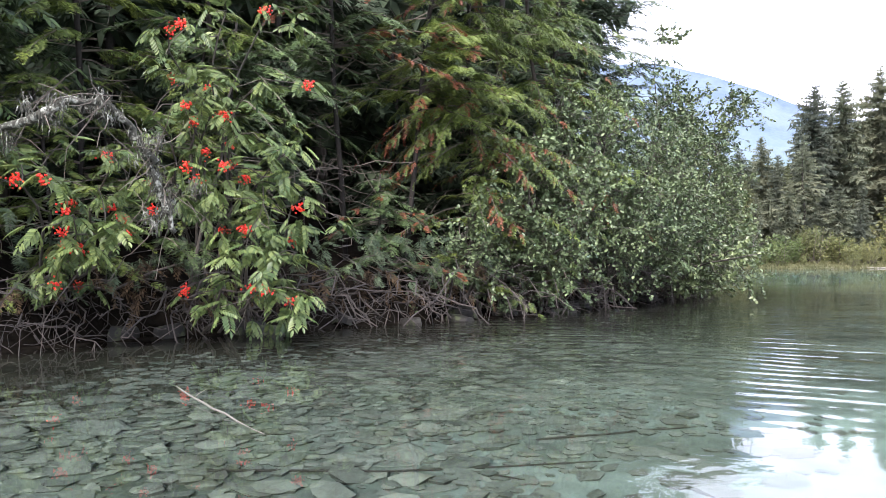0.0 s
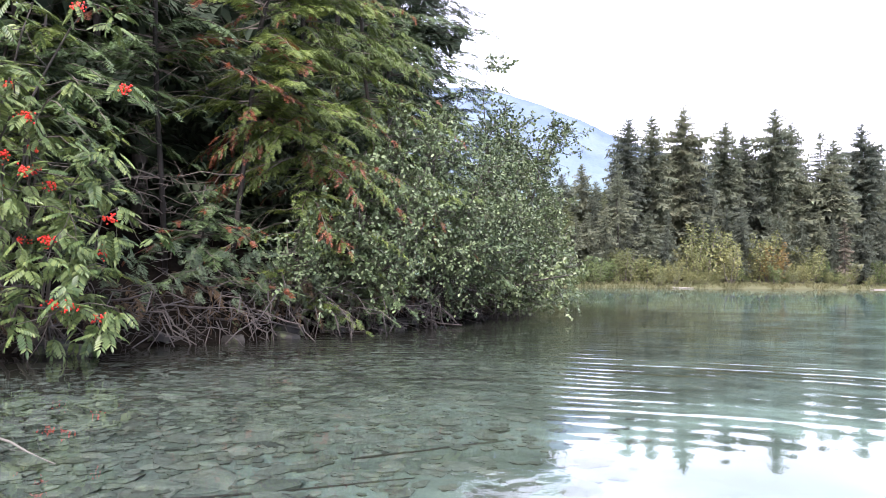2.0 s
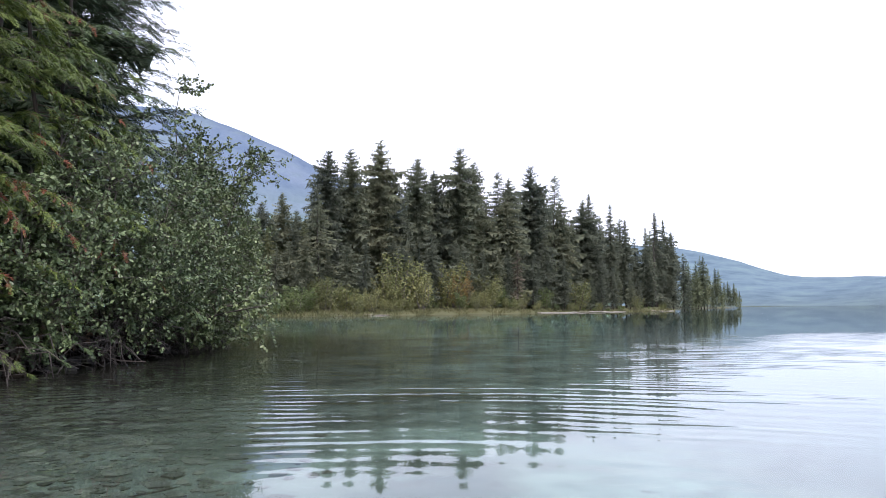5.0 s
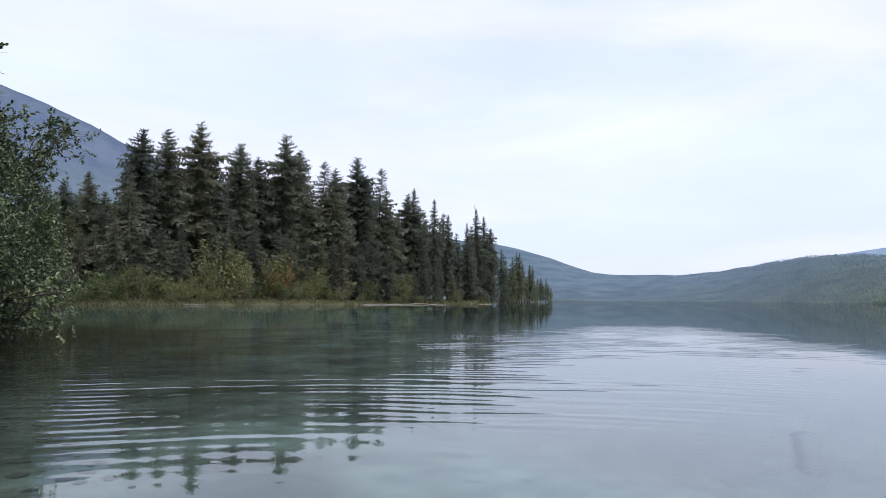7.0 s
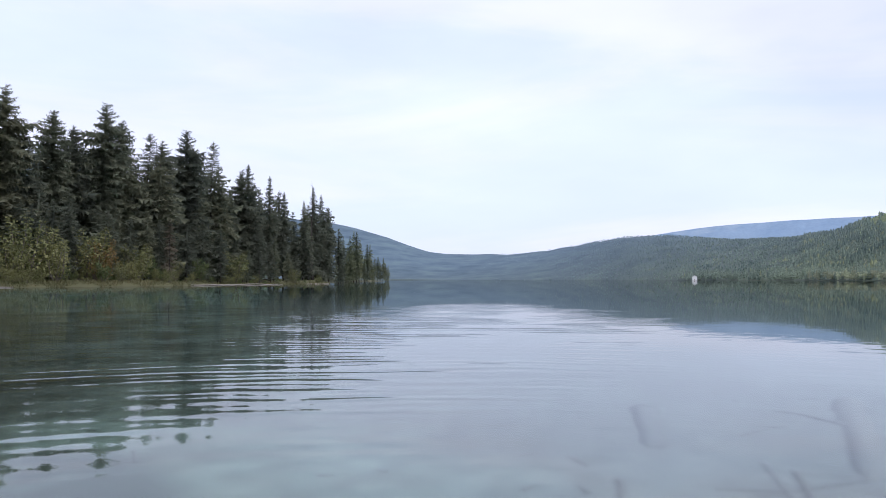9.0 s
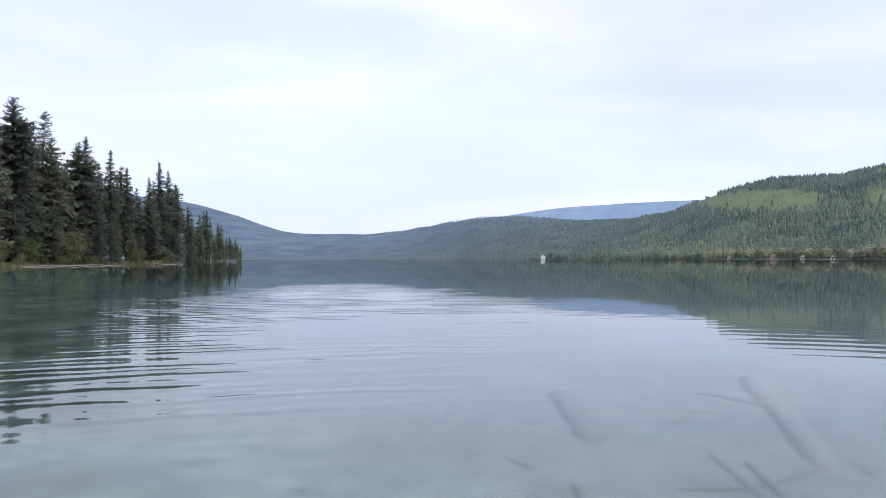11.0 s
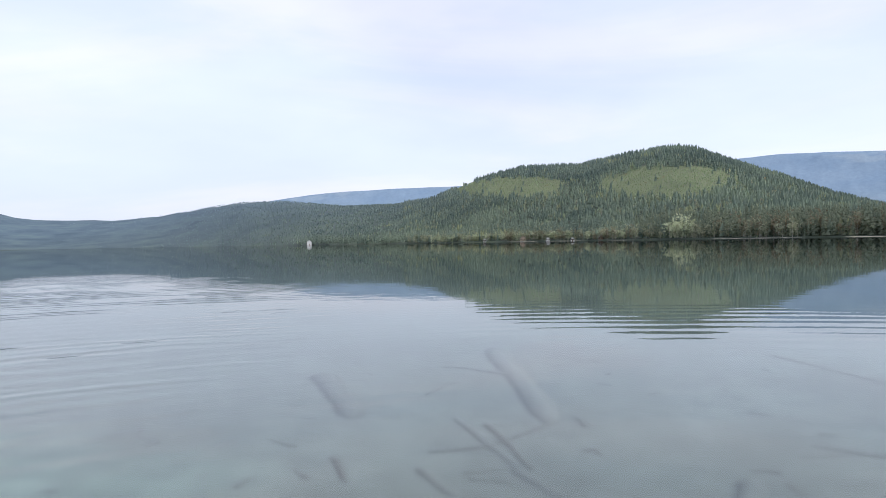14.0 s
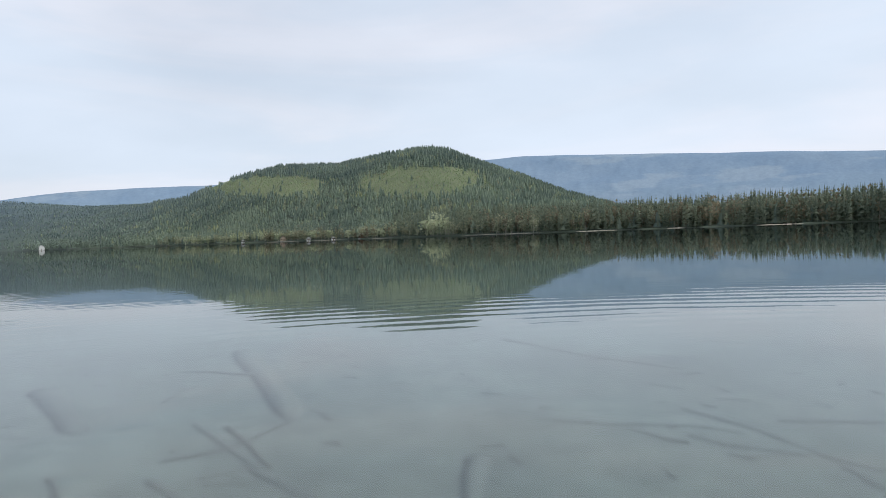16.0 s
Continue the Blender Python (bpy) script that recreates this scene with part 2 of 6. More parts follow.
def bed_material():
    """Pale silt between stones; the depth ramps put the water's green tint into the bed colour."""
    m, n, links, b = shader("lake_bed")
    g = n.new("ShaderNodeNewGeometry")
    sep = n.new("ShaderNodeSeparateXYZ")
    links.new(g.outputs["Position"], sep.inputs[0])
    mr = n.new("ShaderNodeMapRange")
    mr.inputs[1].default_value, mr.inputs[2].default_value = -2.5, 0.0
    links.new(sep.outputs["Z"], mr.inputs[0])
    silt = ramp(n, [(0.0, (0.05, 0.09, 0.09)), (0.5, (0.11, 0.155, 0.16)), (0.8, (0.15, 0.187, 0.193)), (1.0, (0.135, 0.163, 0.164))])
    # shallow end darkened to put the bank's dark reflection into the colour
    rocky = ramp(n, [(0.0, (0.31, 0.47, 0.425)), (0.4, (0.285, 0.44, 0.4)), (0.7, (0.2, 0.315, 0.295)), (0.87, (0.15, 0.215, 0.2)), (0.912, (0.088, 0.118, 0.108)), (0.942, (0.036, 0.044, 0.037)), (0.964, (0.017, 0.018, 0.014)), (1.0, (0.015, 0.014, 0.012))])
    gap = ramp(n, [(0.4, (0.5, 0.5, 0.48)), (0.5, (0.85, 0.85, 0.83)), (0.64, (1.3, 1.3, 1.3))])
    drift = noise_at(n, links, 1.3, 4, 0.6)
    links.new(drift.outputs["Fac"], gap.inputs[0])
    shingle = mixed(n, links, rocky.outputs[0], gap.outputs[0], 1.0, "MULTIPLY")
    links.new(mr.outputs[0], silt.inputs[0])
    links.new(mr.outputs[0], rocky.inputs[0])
    edge = noise_at(n, links, 0.5, 4)
    spread = n.new("ShaderNodeVectorMath")
    spread.operation = "DOT_PRODUCT"
    spread.inputs[1].default_value = (0.3, -0.3, 0.0)
    links.new(g.outputs["Position"], spread.inputs[0])
    add = n.new("ShaderNodeMath")
    add.operation = "ADD"
    links.new(spread.outputs["Value"], add.inputs[0])
    links.new(edge.outputs["Fac"], add.inputs[1])
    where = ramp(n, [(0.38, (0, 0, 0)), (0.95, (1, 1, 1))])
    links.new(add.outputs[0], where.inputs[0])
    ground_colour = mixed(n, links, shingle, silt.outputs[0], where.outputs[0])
    t = noise_at(n, links, 7, 8, 0.7)
    r = ramp(n, [(0.3, (0.5, 0.5, 0.5)), (0.7, (1.3, 1.3, 1.3))])
    links.new(t.outputs["Fac"], r.inputs[0])
    c = mixed(n, links, ground_colour, r.outputs[0], 0.55, "MULTIPLY")
    t2 = noise_at(n, links, 0.8, 3)
    r2 = ramp(n, [(0.35, (0.7, 0.7, 0.68)), (0.65, (1.25, 1.3, 1.3))])
    links.new(t2.outputs["Fac"], r2.inputs[0])
    c = mixed(n, links, c, r2.outputs[0], 0.45, "MULTIPLY")
    links.new(c, b.inputs["Base Color"])
    b.inputs["Roughness"].default_value = 0.9
    b.inputs["Specular IOR Level"].default_value = 0.1
    bp = n.new("ShaderNodeBump")
    bp.inputs["Strength"].default_value, bp.inputs["Distance"].default_value = 0.6, 0.02
    links.new(t.outputs["Fac"], bp.inputs["Height"])
    links.new(bp.outputs[0], b.inputs["Normal"])
    return m


def water_material():
    """Clear water: a Fresnel gloss over slightly tinted refraction, with rings that spread from the boat."""
    m = bpy.data.materials.new("clear_water")
    m.use_nodes = True
    n, links = m.node_tree.nodes, m.node_tree.links
    n.clear()

    def mth(op, a, b=None, c=None):
        x = n.new("ShaderNodeMath")
        x.operation = op
        for i, v in enumerate((a, b, c)):
            if v is None:
                continue
            if isinstance(v, bpy.types.NodeSocket):
                links.new(v, x.inputs[i])
            else:
                x.inputs[i].default_value = v
        return x.outputs[0]

    def rng(v, a, b, c, d, smooth=True):
        x = n.new("ShaderNodeMapRange")
        x.interpolation_type = "SMOOTHSTEP" if smooth else "LINEAR"
        links.new(v, x.inputs[0])
        for i, k in enumerate((a, b, c, d)):
            x.inputs[i + 1].default_value = k
        return x.outputs[0]

    g = n.new("ShaderNodeNewGeometry")
    sep = n.new("ShaderNodeSeparateXYZ")
    links.new(g.outputs["Position"], sep.inputs[0])
    dx, dy = mth("SUBTRACT", sep.outputs["X"], -0.6), mth("SUBTRACT", sep.outputs["Y"], -0.4)
    r = mth("SQRT", mth("ADD", mth("MULTIPLY", dx, dx), mth("MULTIPLY", dy, dy)))
    wob = noise_at(n, links, 0.5, 3)
    patchy = noise_at(n, links, 0.22, 2)
    patchy2 = noise_at(n, links, 0.9, 2)
    fine = noise_at(n, links, 2.6, 4, 0.5)
    broad = noise_at(n, links, 0.9, 3, 0.5)
    r1 = mth("ADD", r, mth("MULTIPLY", wob.outputs["Fac"], 0.6))
    ring1 = mth("SINE", mth("MULTIPLY", r1, 2 * math.pi / 0.37))
    ring2 = mth("SINE", mth("MULTIPLY", r1, 2 * math.pi / 0.2))
    env = mth("MULTIPLY", rng(r, 3.3, 5.2, 0.0, 1.0), rng(r, 8.0, 24.0, 1.0, 0.03))
    calm = rng(r, 4.0, 40.0, 1.0, 0.12)
    env = mth("MULTIPLY", env, rng(patchy.outputs["Fac"], 0.36, 0.62, 0.4, 1.0))
    toward = mth("DIVIDE", mth("ADD", mth("MULTIPLY", dx, 0.5), mth("MULTIPLY", dy, 0.866)), r)
    env = mth("MULTIPLY", env, rng(toward, 0.66, 0.97, 0.05, 1.0))
    env2 = mth("MULTIPLY", env, rng(patchy2.outputs["Fac"], 0.36, 0.6, 0.0, 1.0))
    ring1 = mth("MULTIPLY", ring1, rng(toward, 0.1, 0.8, 0.08, 1.0))
    h = mth("ADD", mth("MULTIPLY", mth("MULTIPLY", ring1, env), 0.0012), mth("MULTIPLY", mth("MULTIPLY", ring2, env2), 0.0017))
    h = mth("ADD", h, mth("MULTIPLY", mth("MULTIPLY", mth("MULTIPLY", fine.outputs["Fac"], calm), rng(toward, 0.1, 0.9, 0.6, 1.0)), 0.0011))
    h = mth("ADD", h, mth("MULTIPLY", mth("MULTIPLY", broad.outputs["Fac"], calm), 0.001))
    band = mth("MULTIPLY", mth("MULTIPLY", rng(r, 5.0, 6.4, 0.0, 1.0), rng(r, 7.5, 11.0, 1.0, 0.0)), mth("MULTIPLY", rng(toward, 0.35, 0.9, 1.0, 0.0), rng(patchy.outputs["Fac"], 0.4, 0.6, 0.1, 1.0)))
    swell = mth("SINE", mth("MULTIPLY", mth("ADD", r, mth("MULTIPLY", wob.outputs["Fac"], 0.3)), 2 * math.pi / 0.34))
    h = mth("ADD", h, mth("MULTIPLY", mth("MULTIPLY", swell, band), 0.0005))
    # a small patch of water stirred up beside the boat
    sx, sy = mth("SUBTRACT", sep.outputs["X"], 0.74), mth("SUBTRACT", sep.outputs["Y"], 2.36)
    stir = rng(mth("SQRT", mth("ADD", mth("MULTIPLY", sx, sx), mth("MULTIPLY", sy, sy))), 0.05, 0.32, 1.0, 0.0)
    choppy = noise_at(n, links, 11.0, 2, 0.5)
    h = mth("ADD", h, mth("MULTIPLY", mth("MULTIPLY", choppy.outputs["Fac"], stir), 0.012))
    bp = n.new("ShaderNodeBump")
    bp.inputs["Strength"].default_value, bp.inputs["Distance"].default_value = 1.0, 1.0
    links.new(h, bp.inputs["Height"])
    fr = n.new("ShaderNodeFresnel")
    fr.inputs["IOR"].default_value = 1.4
    links.new(bp.outputs[0], fr.inputs["Normal"])
    gl = n.new("ShaderNodeBsdfGlossy")
    gl.inputs["Roughness"].default_value = 0.015
    links.new(bp.outputs[0], gl.inputs["Normal"])
    tr = n.new("ShaderNodeBsdfRefraction")
    tr.inputs["IOR"].default_value = 1.36
    links.new(rng(mth("ADD", mth("MULTIPLY", sep.outputs["X"], 0.42), mth("MULTIPLY", sep.outputs["Y"], -0.17)), -0.6, 0.5, 0.04, 0.22), tr.inputs["Roughness"])
    tr.inputs["Color"].default_value = (0.9, 0.955, 0.945, 1)
    links.new(bp.outputs[0], tr.inputs["Normal"])
    mx = n.new("ShaderNodeMixShader")
    links.new(fr.outputs[0], mx.inputs[0])
    links.new(tr.outputs[0], mx.inputs[1])
    links.new(gl.outputs[0], mx.inputs[2])
    out = n.new("ShaderNodeOutputMaterial")
    links.new(mx.outputs[0], out.inputs["Surface"])
    return m


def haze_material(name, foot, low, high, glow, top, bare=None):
    """Mountains kilometres away: haze is put into their blue colour and faint glow, greener at the foot."""
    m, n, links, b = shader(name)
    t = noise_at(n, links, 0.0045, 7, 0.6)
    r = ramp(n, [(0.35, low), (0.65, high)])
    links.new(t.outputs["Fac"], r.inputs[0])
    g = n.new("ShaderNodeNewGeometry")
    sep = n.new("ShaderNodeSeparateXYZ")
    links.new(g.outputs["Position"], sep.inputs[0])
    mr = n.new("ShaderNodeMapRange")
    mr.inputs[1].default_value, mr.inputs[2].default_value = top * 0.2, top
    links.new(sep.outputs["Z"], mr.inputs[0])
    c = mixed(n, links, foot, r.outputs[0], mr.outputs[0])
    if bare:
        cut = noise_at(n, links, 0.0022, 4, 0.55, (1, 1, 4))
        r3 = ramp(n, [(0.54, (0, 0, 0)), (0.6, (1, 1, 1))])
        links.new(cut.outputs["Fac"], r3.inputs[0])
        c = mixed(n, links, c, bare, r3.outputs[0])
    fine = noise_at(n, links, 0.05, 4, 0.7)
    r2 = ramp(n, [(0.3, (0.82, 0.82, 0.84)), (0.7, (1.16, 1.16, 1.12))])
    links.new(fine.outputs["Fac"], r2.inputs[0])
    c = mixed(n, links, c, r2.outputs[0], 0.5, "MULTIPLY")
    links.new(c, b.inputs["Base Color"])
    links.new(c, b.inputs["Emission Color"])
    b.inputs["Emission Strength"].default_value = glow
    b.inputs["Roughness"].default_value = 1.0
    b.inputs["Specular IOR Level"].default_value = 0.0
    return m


M_BERRY = berry_material()
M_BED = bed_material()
M_WATER = water_material()
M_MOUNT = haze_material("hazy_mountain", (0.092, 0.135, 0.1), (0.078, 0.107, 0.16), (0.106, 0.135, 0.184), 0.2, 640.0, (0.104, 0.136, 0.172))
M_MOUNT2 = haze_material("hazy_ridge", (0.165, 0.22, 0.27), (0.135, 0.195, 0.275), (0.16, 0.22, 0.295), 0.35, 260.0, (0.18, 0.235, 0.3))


# ---------------------------------------------------------------- mesh tools
class Heap:
    """Collects vertices and triangles."""

    def __init__(self):
        self.v, self.f, self.k, self.m = [], [], 0, []

    def add(self, v, f, mat=0):
        v = np.asarray(v, float).reshape(-1, 3)
        f = np.asarray(f, int).reshape(-1, 3)
        self.v.append(v)
        self.f.append(f + self.k)
        self.m.append(np.full(len(f), mat))
        self.k += len(v)
        return self

    def mesh(self, name, mats, smooth=False):
        v, f = np.concatenate(self.v), np.concatenate(self.f)
        me = bpy.data.meshes.new(name)
        me.vertices.add(len(v))
        me.vertices.foreach_set("co", v.ravel())
        me.loops.add(f.size)
        me.loops.foreach_set("vertex_index", f.ravel().astype(np.int32))
        me.polygons.add(len(f))
        me.polygons.foreach_set("loop_start", np.arange(0, f.size, 3, dtype=np.int32))
        mats = mats if isinstance(mats, (list, tuple)) else [mats]
        for m in mats:
            me.materials.append(m)
        if len(mats) > 1:
            me.polygons.foreach_set("material_index", np.concatenate(self.m).astype(np.int32))
        me.polygons.foreach_set("use_smooth", np.full(len(f), smooth))
        me.update(calc_edges=True)
        return me


def part(name, heap, material, parent=None, label="", smooth=False):
    ob = new(name, heap.mesh(name, material, smooth) if isinstance(heap, Heap) else heap)
    if parent is not None:
        ob.parent = parent
    return tagged(ob, label)


def thing(name, place, label, category, group="", kind="", turn=0.0):
    ob = new(name)
    ob.empty_display_size = 0.1
    ob.matrix_world = pose(*place, 0, 0, turn)
    return tagged(ob, label, category, group, kind)


def unit(a):
    return a / (np.linalg.norm(a, axis=-1, keepdims=True) + 1e-9)


def frames_of(d, up=(0, 0, 1), roll=None):
    """Rows of direction, side and normal for each direction d."""
    d = unit(np.asarray(d, float))
    s = np.cross(d, np.broadcast_to(np.asarray(up, float), d.shape))
    bad = np.linalg.norm(s, axis=-1) < 1e-3
    s[bad] = (1, 0, 0)
    s = unit(s)
    n = np.cross(s, d)
    if roll is not None:
        c, q = np.cos(roll)[:, None], np.sin(roll)[:, None]
        s, n = s * c + n * q, n * c - s * q
    return d, s, n


def scatter(heap, tv, tf, at, d, size, roll=None, up=(0, 0, 1), width=None, mat=0):
    """Copies of a template (x along, y across, z out of the blade) at many places, as plain triangles."""
    d, s, n = frames_of(d, up, roll)
    size = np.asarray(size, float).reshape(-1, 1, 1)
    w = size if width is None else np.asarray(width, float).reshape(-1, 1, 1)
    v = at[:, None] + size * tv[None, :, :1] * d[:, None] + w * tv[None, :, 1:2] * s[:, None] + size * tv[None, :, 2:] * n[:, None]
    f = tf[None] + (np.arange(len(at)) * len(tv))[:, None, None]
    heap.add(v.reshape(-1, 3), f.reshape(-1, 3), mat)


def tube(heap, pts, radii, sides=6, cap=True, mat=0):
    pts = np.asarray(pts, float)
    k = len(pts)
    d, s, n = frames_of(np.gradient(pts, axis=0), (0.13, 0.21, 0.97))
    a = np.linspace(0, 2 * np.pi, sides, endpoint=False)
    ring = np.cos(a)[None, :, None] * s[:, None] + np.sin(a)[None, :, None] * n[:, None]
    v = (pts[:, None] + ring * np.asarray(radii, float).reshape(-1, 1, 1)).reshape(-1, 3)
    i = np.arange(k - 1)[:, None] * sides
    j = np.arange(sides)[None]
    q = (j + 1) % sides
    t1 = np.stack([i + j, i + q, i + sides + q], -1).reshape(-1, 3)
    t2 = np.stack([i + j, i + sides + q, i + sides + j], -1).reshape(-1, 3)
    f = [t1, t2]
    if cap:
        b = np.arange(1, sides - 1)
        f += [np.stack([b * 0, b + 1, b], -1), (k - 1) * sides + np.stack([b * 0, b, b + 1], -1)]
    heap.add(v, np.concatenate(f), mat)


def bent(rng, a, b, n=7, wob=0.06, sag=0.0):
    """A wandering line from a to b."""
    a, b = np.asarray(a, float), np.asarray(b, float)
    t = np.linspace(0, 1, n)[:, None]
    length = np.linalg.norm(b - a)
    w = np.cumsum(rng.normal(0, 1, (n, 3)), 0)
    w = (w - w[0] - t * (w[-1] - w[0])) * wob * length / math.sqrt(n)
    p = a + (b - a) * t + w
    p[:, 2] -= sag * length * 4 * (t * (1 - t))[:, 0]
    return p


def taper(r0, r1, n):
    return np.linspace(r0, r1, n)


# leaf templates: x along, y across, z out
LEAF_V = np.array([(0, 0, 0), (0.3, 0.3, 0.05), (0.65, 0.28, 0.04), (1, 0, -0.06), (0.65, -0.28, 0.04), (0.3, -0.3, 0.05)], float)
LEAF_F = np.array([(0, 2, 1), (0, 3, 2), (0, 4, 3), (0, 5, 4)])


def rowan_leaf_template():
    """One feathered leaf with seven pairs of toothed, pointed leaflets and one at the end."""
    h = Heap()
    tv = np.array([(0, 0, 0), (0.28, 0.17, 0.03), (0.66, 0.17, 0.02), (1, 0, -0.08), (0.66, -0.17, 0.02), (0.28, -0.17, 0.03)], float)
    at, d, size = [], [], []
    for i in range(6):
        x = 0.22 + 0.12 * i
        for s in (-1, 1):
            at.append((x, 0, -0.3 * x * x))
            d.append((0.65, s, -0.35 - 0.3 * x))
            size.append(0.36 - 0.012 * abs(i - 2) ** 1.6)
    at.append((0.9, 0, -0.24))
    d.append((1, 0, -0.6))
    size.append(0.34)
    scatter(h, tv, LEAF_F, np.array(at), np.array(d), np.array(size))
    h.add([(0, 0.008, 0), (0, -0.008, 0), (0.92, 0, -0.24)], [(0, 1, 2)])
    return np.concatenate(h.v), np.concatenate(h.f)


def frond_template(seed, pairs=12, spread=0.4, wide=0.05, droop=0.15, hang=0.3):
    """A flat needle-bearing spray of unit length: a spine with two combs of narrow pointed twigs."""
    rng = np.random.default_rng(seed)
    h = Heap()
    tv = np.array([(0, 0, 0), (0.42, 0.55, 0.03), (1, 0, 0), (0.5, -0.5, -0.03)], float)
    tf = np.array([(0, 2, 1), (0, 3, 2)])
    at, d, size, w = [], [], [], []
    for i in range(pairs):
        x = 0.04 + 0.92 * (i + 0.5) / pairs
        for s in (-1, 1):
            length = spread * (1 - 0.72 * x) * rng.uniform(0.6, 1.2) + 0.07
            at.append((x + rng.normal(0, 0.01), 0, -droop * x * x))
            d.append((rng.uniform(0.55, 0.95), s * rng.uniform(0.75, 1.0), rng.uniform(-hang, 0.12) - droop * x))
            size.append(length)
            w.append(wide * rng.uniform(0.8, 1.25))
    at.append((0.9, 0, -droop * 0.8))
    d.append((1, 0, -2 * droop))
    size.append(0.18)
    w.append(wide)
    scatter(h, tv, tf, np.array(at), np.array(d), np.array(size), rng.normal(0, 0.4, len(at)), width=np.array(w))
    h.add([(0, 0.012, 0), (0, -0.012, 0), (0.55, -0.012, -droop * 0.3), (0.55, 0.012, -droop * 0.3), (1, 0, -droop)], [(0, 1, 2), (0, 2, 3), (3, 2, 4)])
    return np.concatenate(h.v), np.concatenate(h.f)


FRONDS = [frond_template(s, 11, 0.42, 0.055) for s in (1, 2, 3)]
DROOPY = [frond_template(s, 10, 0.34, 0.055, 0.4, 0.7) for s in (4, 5, 6)]
COARSE = [frond_template(s, 7, 0.5, 0.085, 0.2, 0.4) for s in (7, 8, 9)]
ROWAN_V, ROWAN_F = rowan_leaf_template()


# ---------------------------------------------------------------- the lie of the land
# shoreline of the near bank, the bay behind it and the wooded point; land lies to its left
SHORE_LINE = [(-20, -60), (-13, -22), (-8, -6), (-5, 2.2), (-2.7, 5.9), (-1.8, 6.7), (-0.6, 7.7), (0.9, 8.9), (2.9, 11.8), (4.6, 14.8), (5.0, 18.0),
              (2.0, 26), (-3, 40), (6, 54), (20, 58), (32, 60), (51, 63), (70, 72), (90, 75), (95, 82), (84, 110), (150, 160), (243, 172),
              (250, 190), (330, 300), (1900, 1150), (2600, 2500), (600, 4700), (-3000, 4000), (-4600, 0), (-3000, -3000), (-300, -600)]
POLY = np.array(SHORE_LINE, float)


def shore_distance(x, y):
    """Metres inland from the near shore (negative over the lake)."""
    p = np.stack([x, y], -1)
    best = np.full(x.shape, 1e9)
    inside = np.zeros(x.shape, bool)
    for a, b in zip(POLY, np.roll(POLY, -1, 0)):
        ab = b - a
        t = np.clip(((p - a) @ ab) / (ab @ ab), 0, 1)
        best = np.minimum(best, np.linalg.norm(p - a - t[..., None] * ab, axis=-1))
        cross = (a[1] > y) != (b[1] > y)
        with np.errstate(divide="ignore", invalid="ignore"):
            xi = a[0] + (y - a[1]) / (b[1] - a[1]) * (b[0] - a[0])
        inside ^= cross & (x < xi)
    return np.where(inside, best, -best)


FAR_TH = [40, 60, 70, 77, 85, 93, 100, 105, 115, 125, 140, 165, 200, 220]
FAR_D = [2600, 2400, 1900, 1350, 1050, 900, 760, 640, 480, 430, 390, 450, 700, 900]
RIDGE_TH = [40, 46, 50, 52, 54.6, 56, 57.5, 59, 61, 64, 66, 68, 70.5, 72.3, 75.2, 79.5, 83.3, 86, 88.2, 89.6, 92.9, 95, 97, 101, 103.6, 105.2, 107, 111, 114, 118, 130, 160, 200]
RIDGE_EL = [4.6, 4.6, 4.25, 3.9, 3.2, 2.68, 2.2, 1.98, 1.9, 1.95, 2.12, 2.45, 2.9, 3.15, 3.22, 2.8, 2.87, 3.17, 4.07, 4.62, 5.37, 5.42, 5.37, 6.12, 6.42, 6.27, 5.47, 3.92, 2.6, 1.3, 0.7, 0.8, 0.8]
DEEP_TH = [40, 58, 65, 72, 80, 90, 105, 116, 135, 200]
DEEP_D = [3600, 3500, 3300, 2800, 2300, 1750, 1500, 1250, 1100, 1500]


def far_hill(th, r):
    """Height of the hills across the lake, th degrees clockwise from the y axis."""
    d0, d1 = np.interp(th, FAR_TH, FAR_D), np.interp(th, DEEP_TH, DEEP_D)
    top = d1 * np.tan(np.radians(np.interp(th, RIDGE_TH, RIDGE_EL)))
    u = np.clip((r - d0) / (d1 - d0), 0, 1)
    z = top * (0.55 * u + 0.45 * u * u * (3 - 2 * u))
    back = np.clip((r - d1) / 900.0, 0, 1)
    z = np.where(r > d1, top * (1 - 0.7 * back), z)
    return z, r - d0


def ground_z(x, y):
    r = np.hypot(x, y)
    th = np.degrees(np.arctan2(x, y)) % 360
    s = shore_distance(x, y)
    zf, sf = far_hill(th, r)
    sf = np.where((th > 46) & (th < 215), sf, -1e6)
    s = np.maximum(s, -1e5)
    near = np.clip(1.3 - r / 40.0, 0.1, 1.0)
    inland = np.maximum(s - 0.5 * near, 0)
    land = 0.02 + 0.5 * (1 - np.exp(-inland / 0.3)) * (0.5 + 0.5 * near) + np.minimum(inland * 0.24, 3.2) * near + np.minimum(np.maximum(s, 0), 300) * 0.004
    w = np.maximum(-np.maximum(s, sf), 0)
    bed = -(0.03 + 0.047 * np.minimum(w, 9) + 0.11 * np.clip(w - 9, 0, 30) + 0.05 * np.clip(w - 39, 0, 200))
    z = np.where(s > 0, land, bed)
    z = np.where(sf > 0, np.maximum(z, 0.4 + 0.01 * np.minimum(sf, 60) + zf), z)
    return z, s, sf


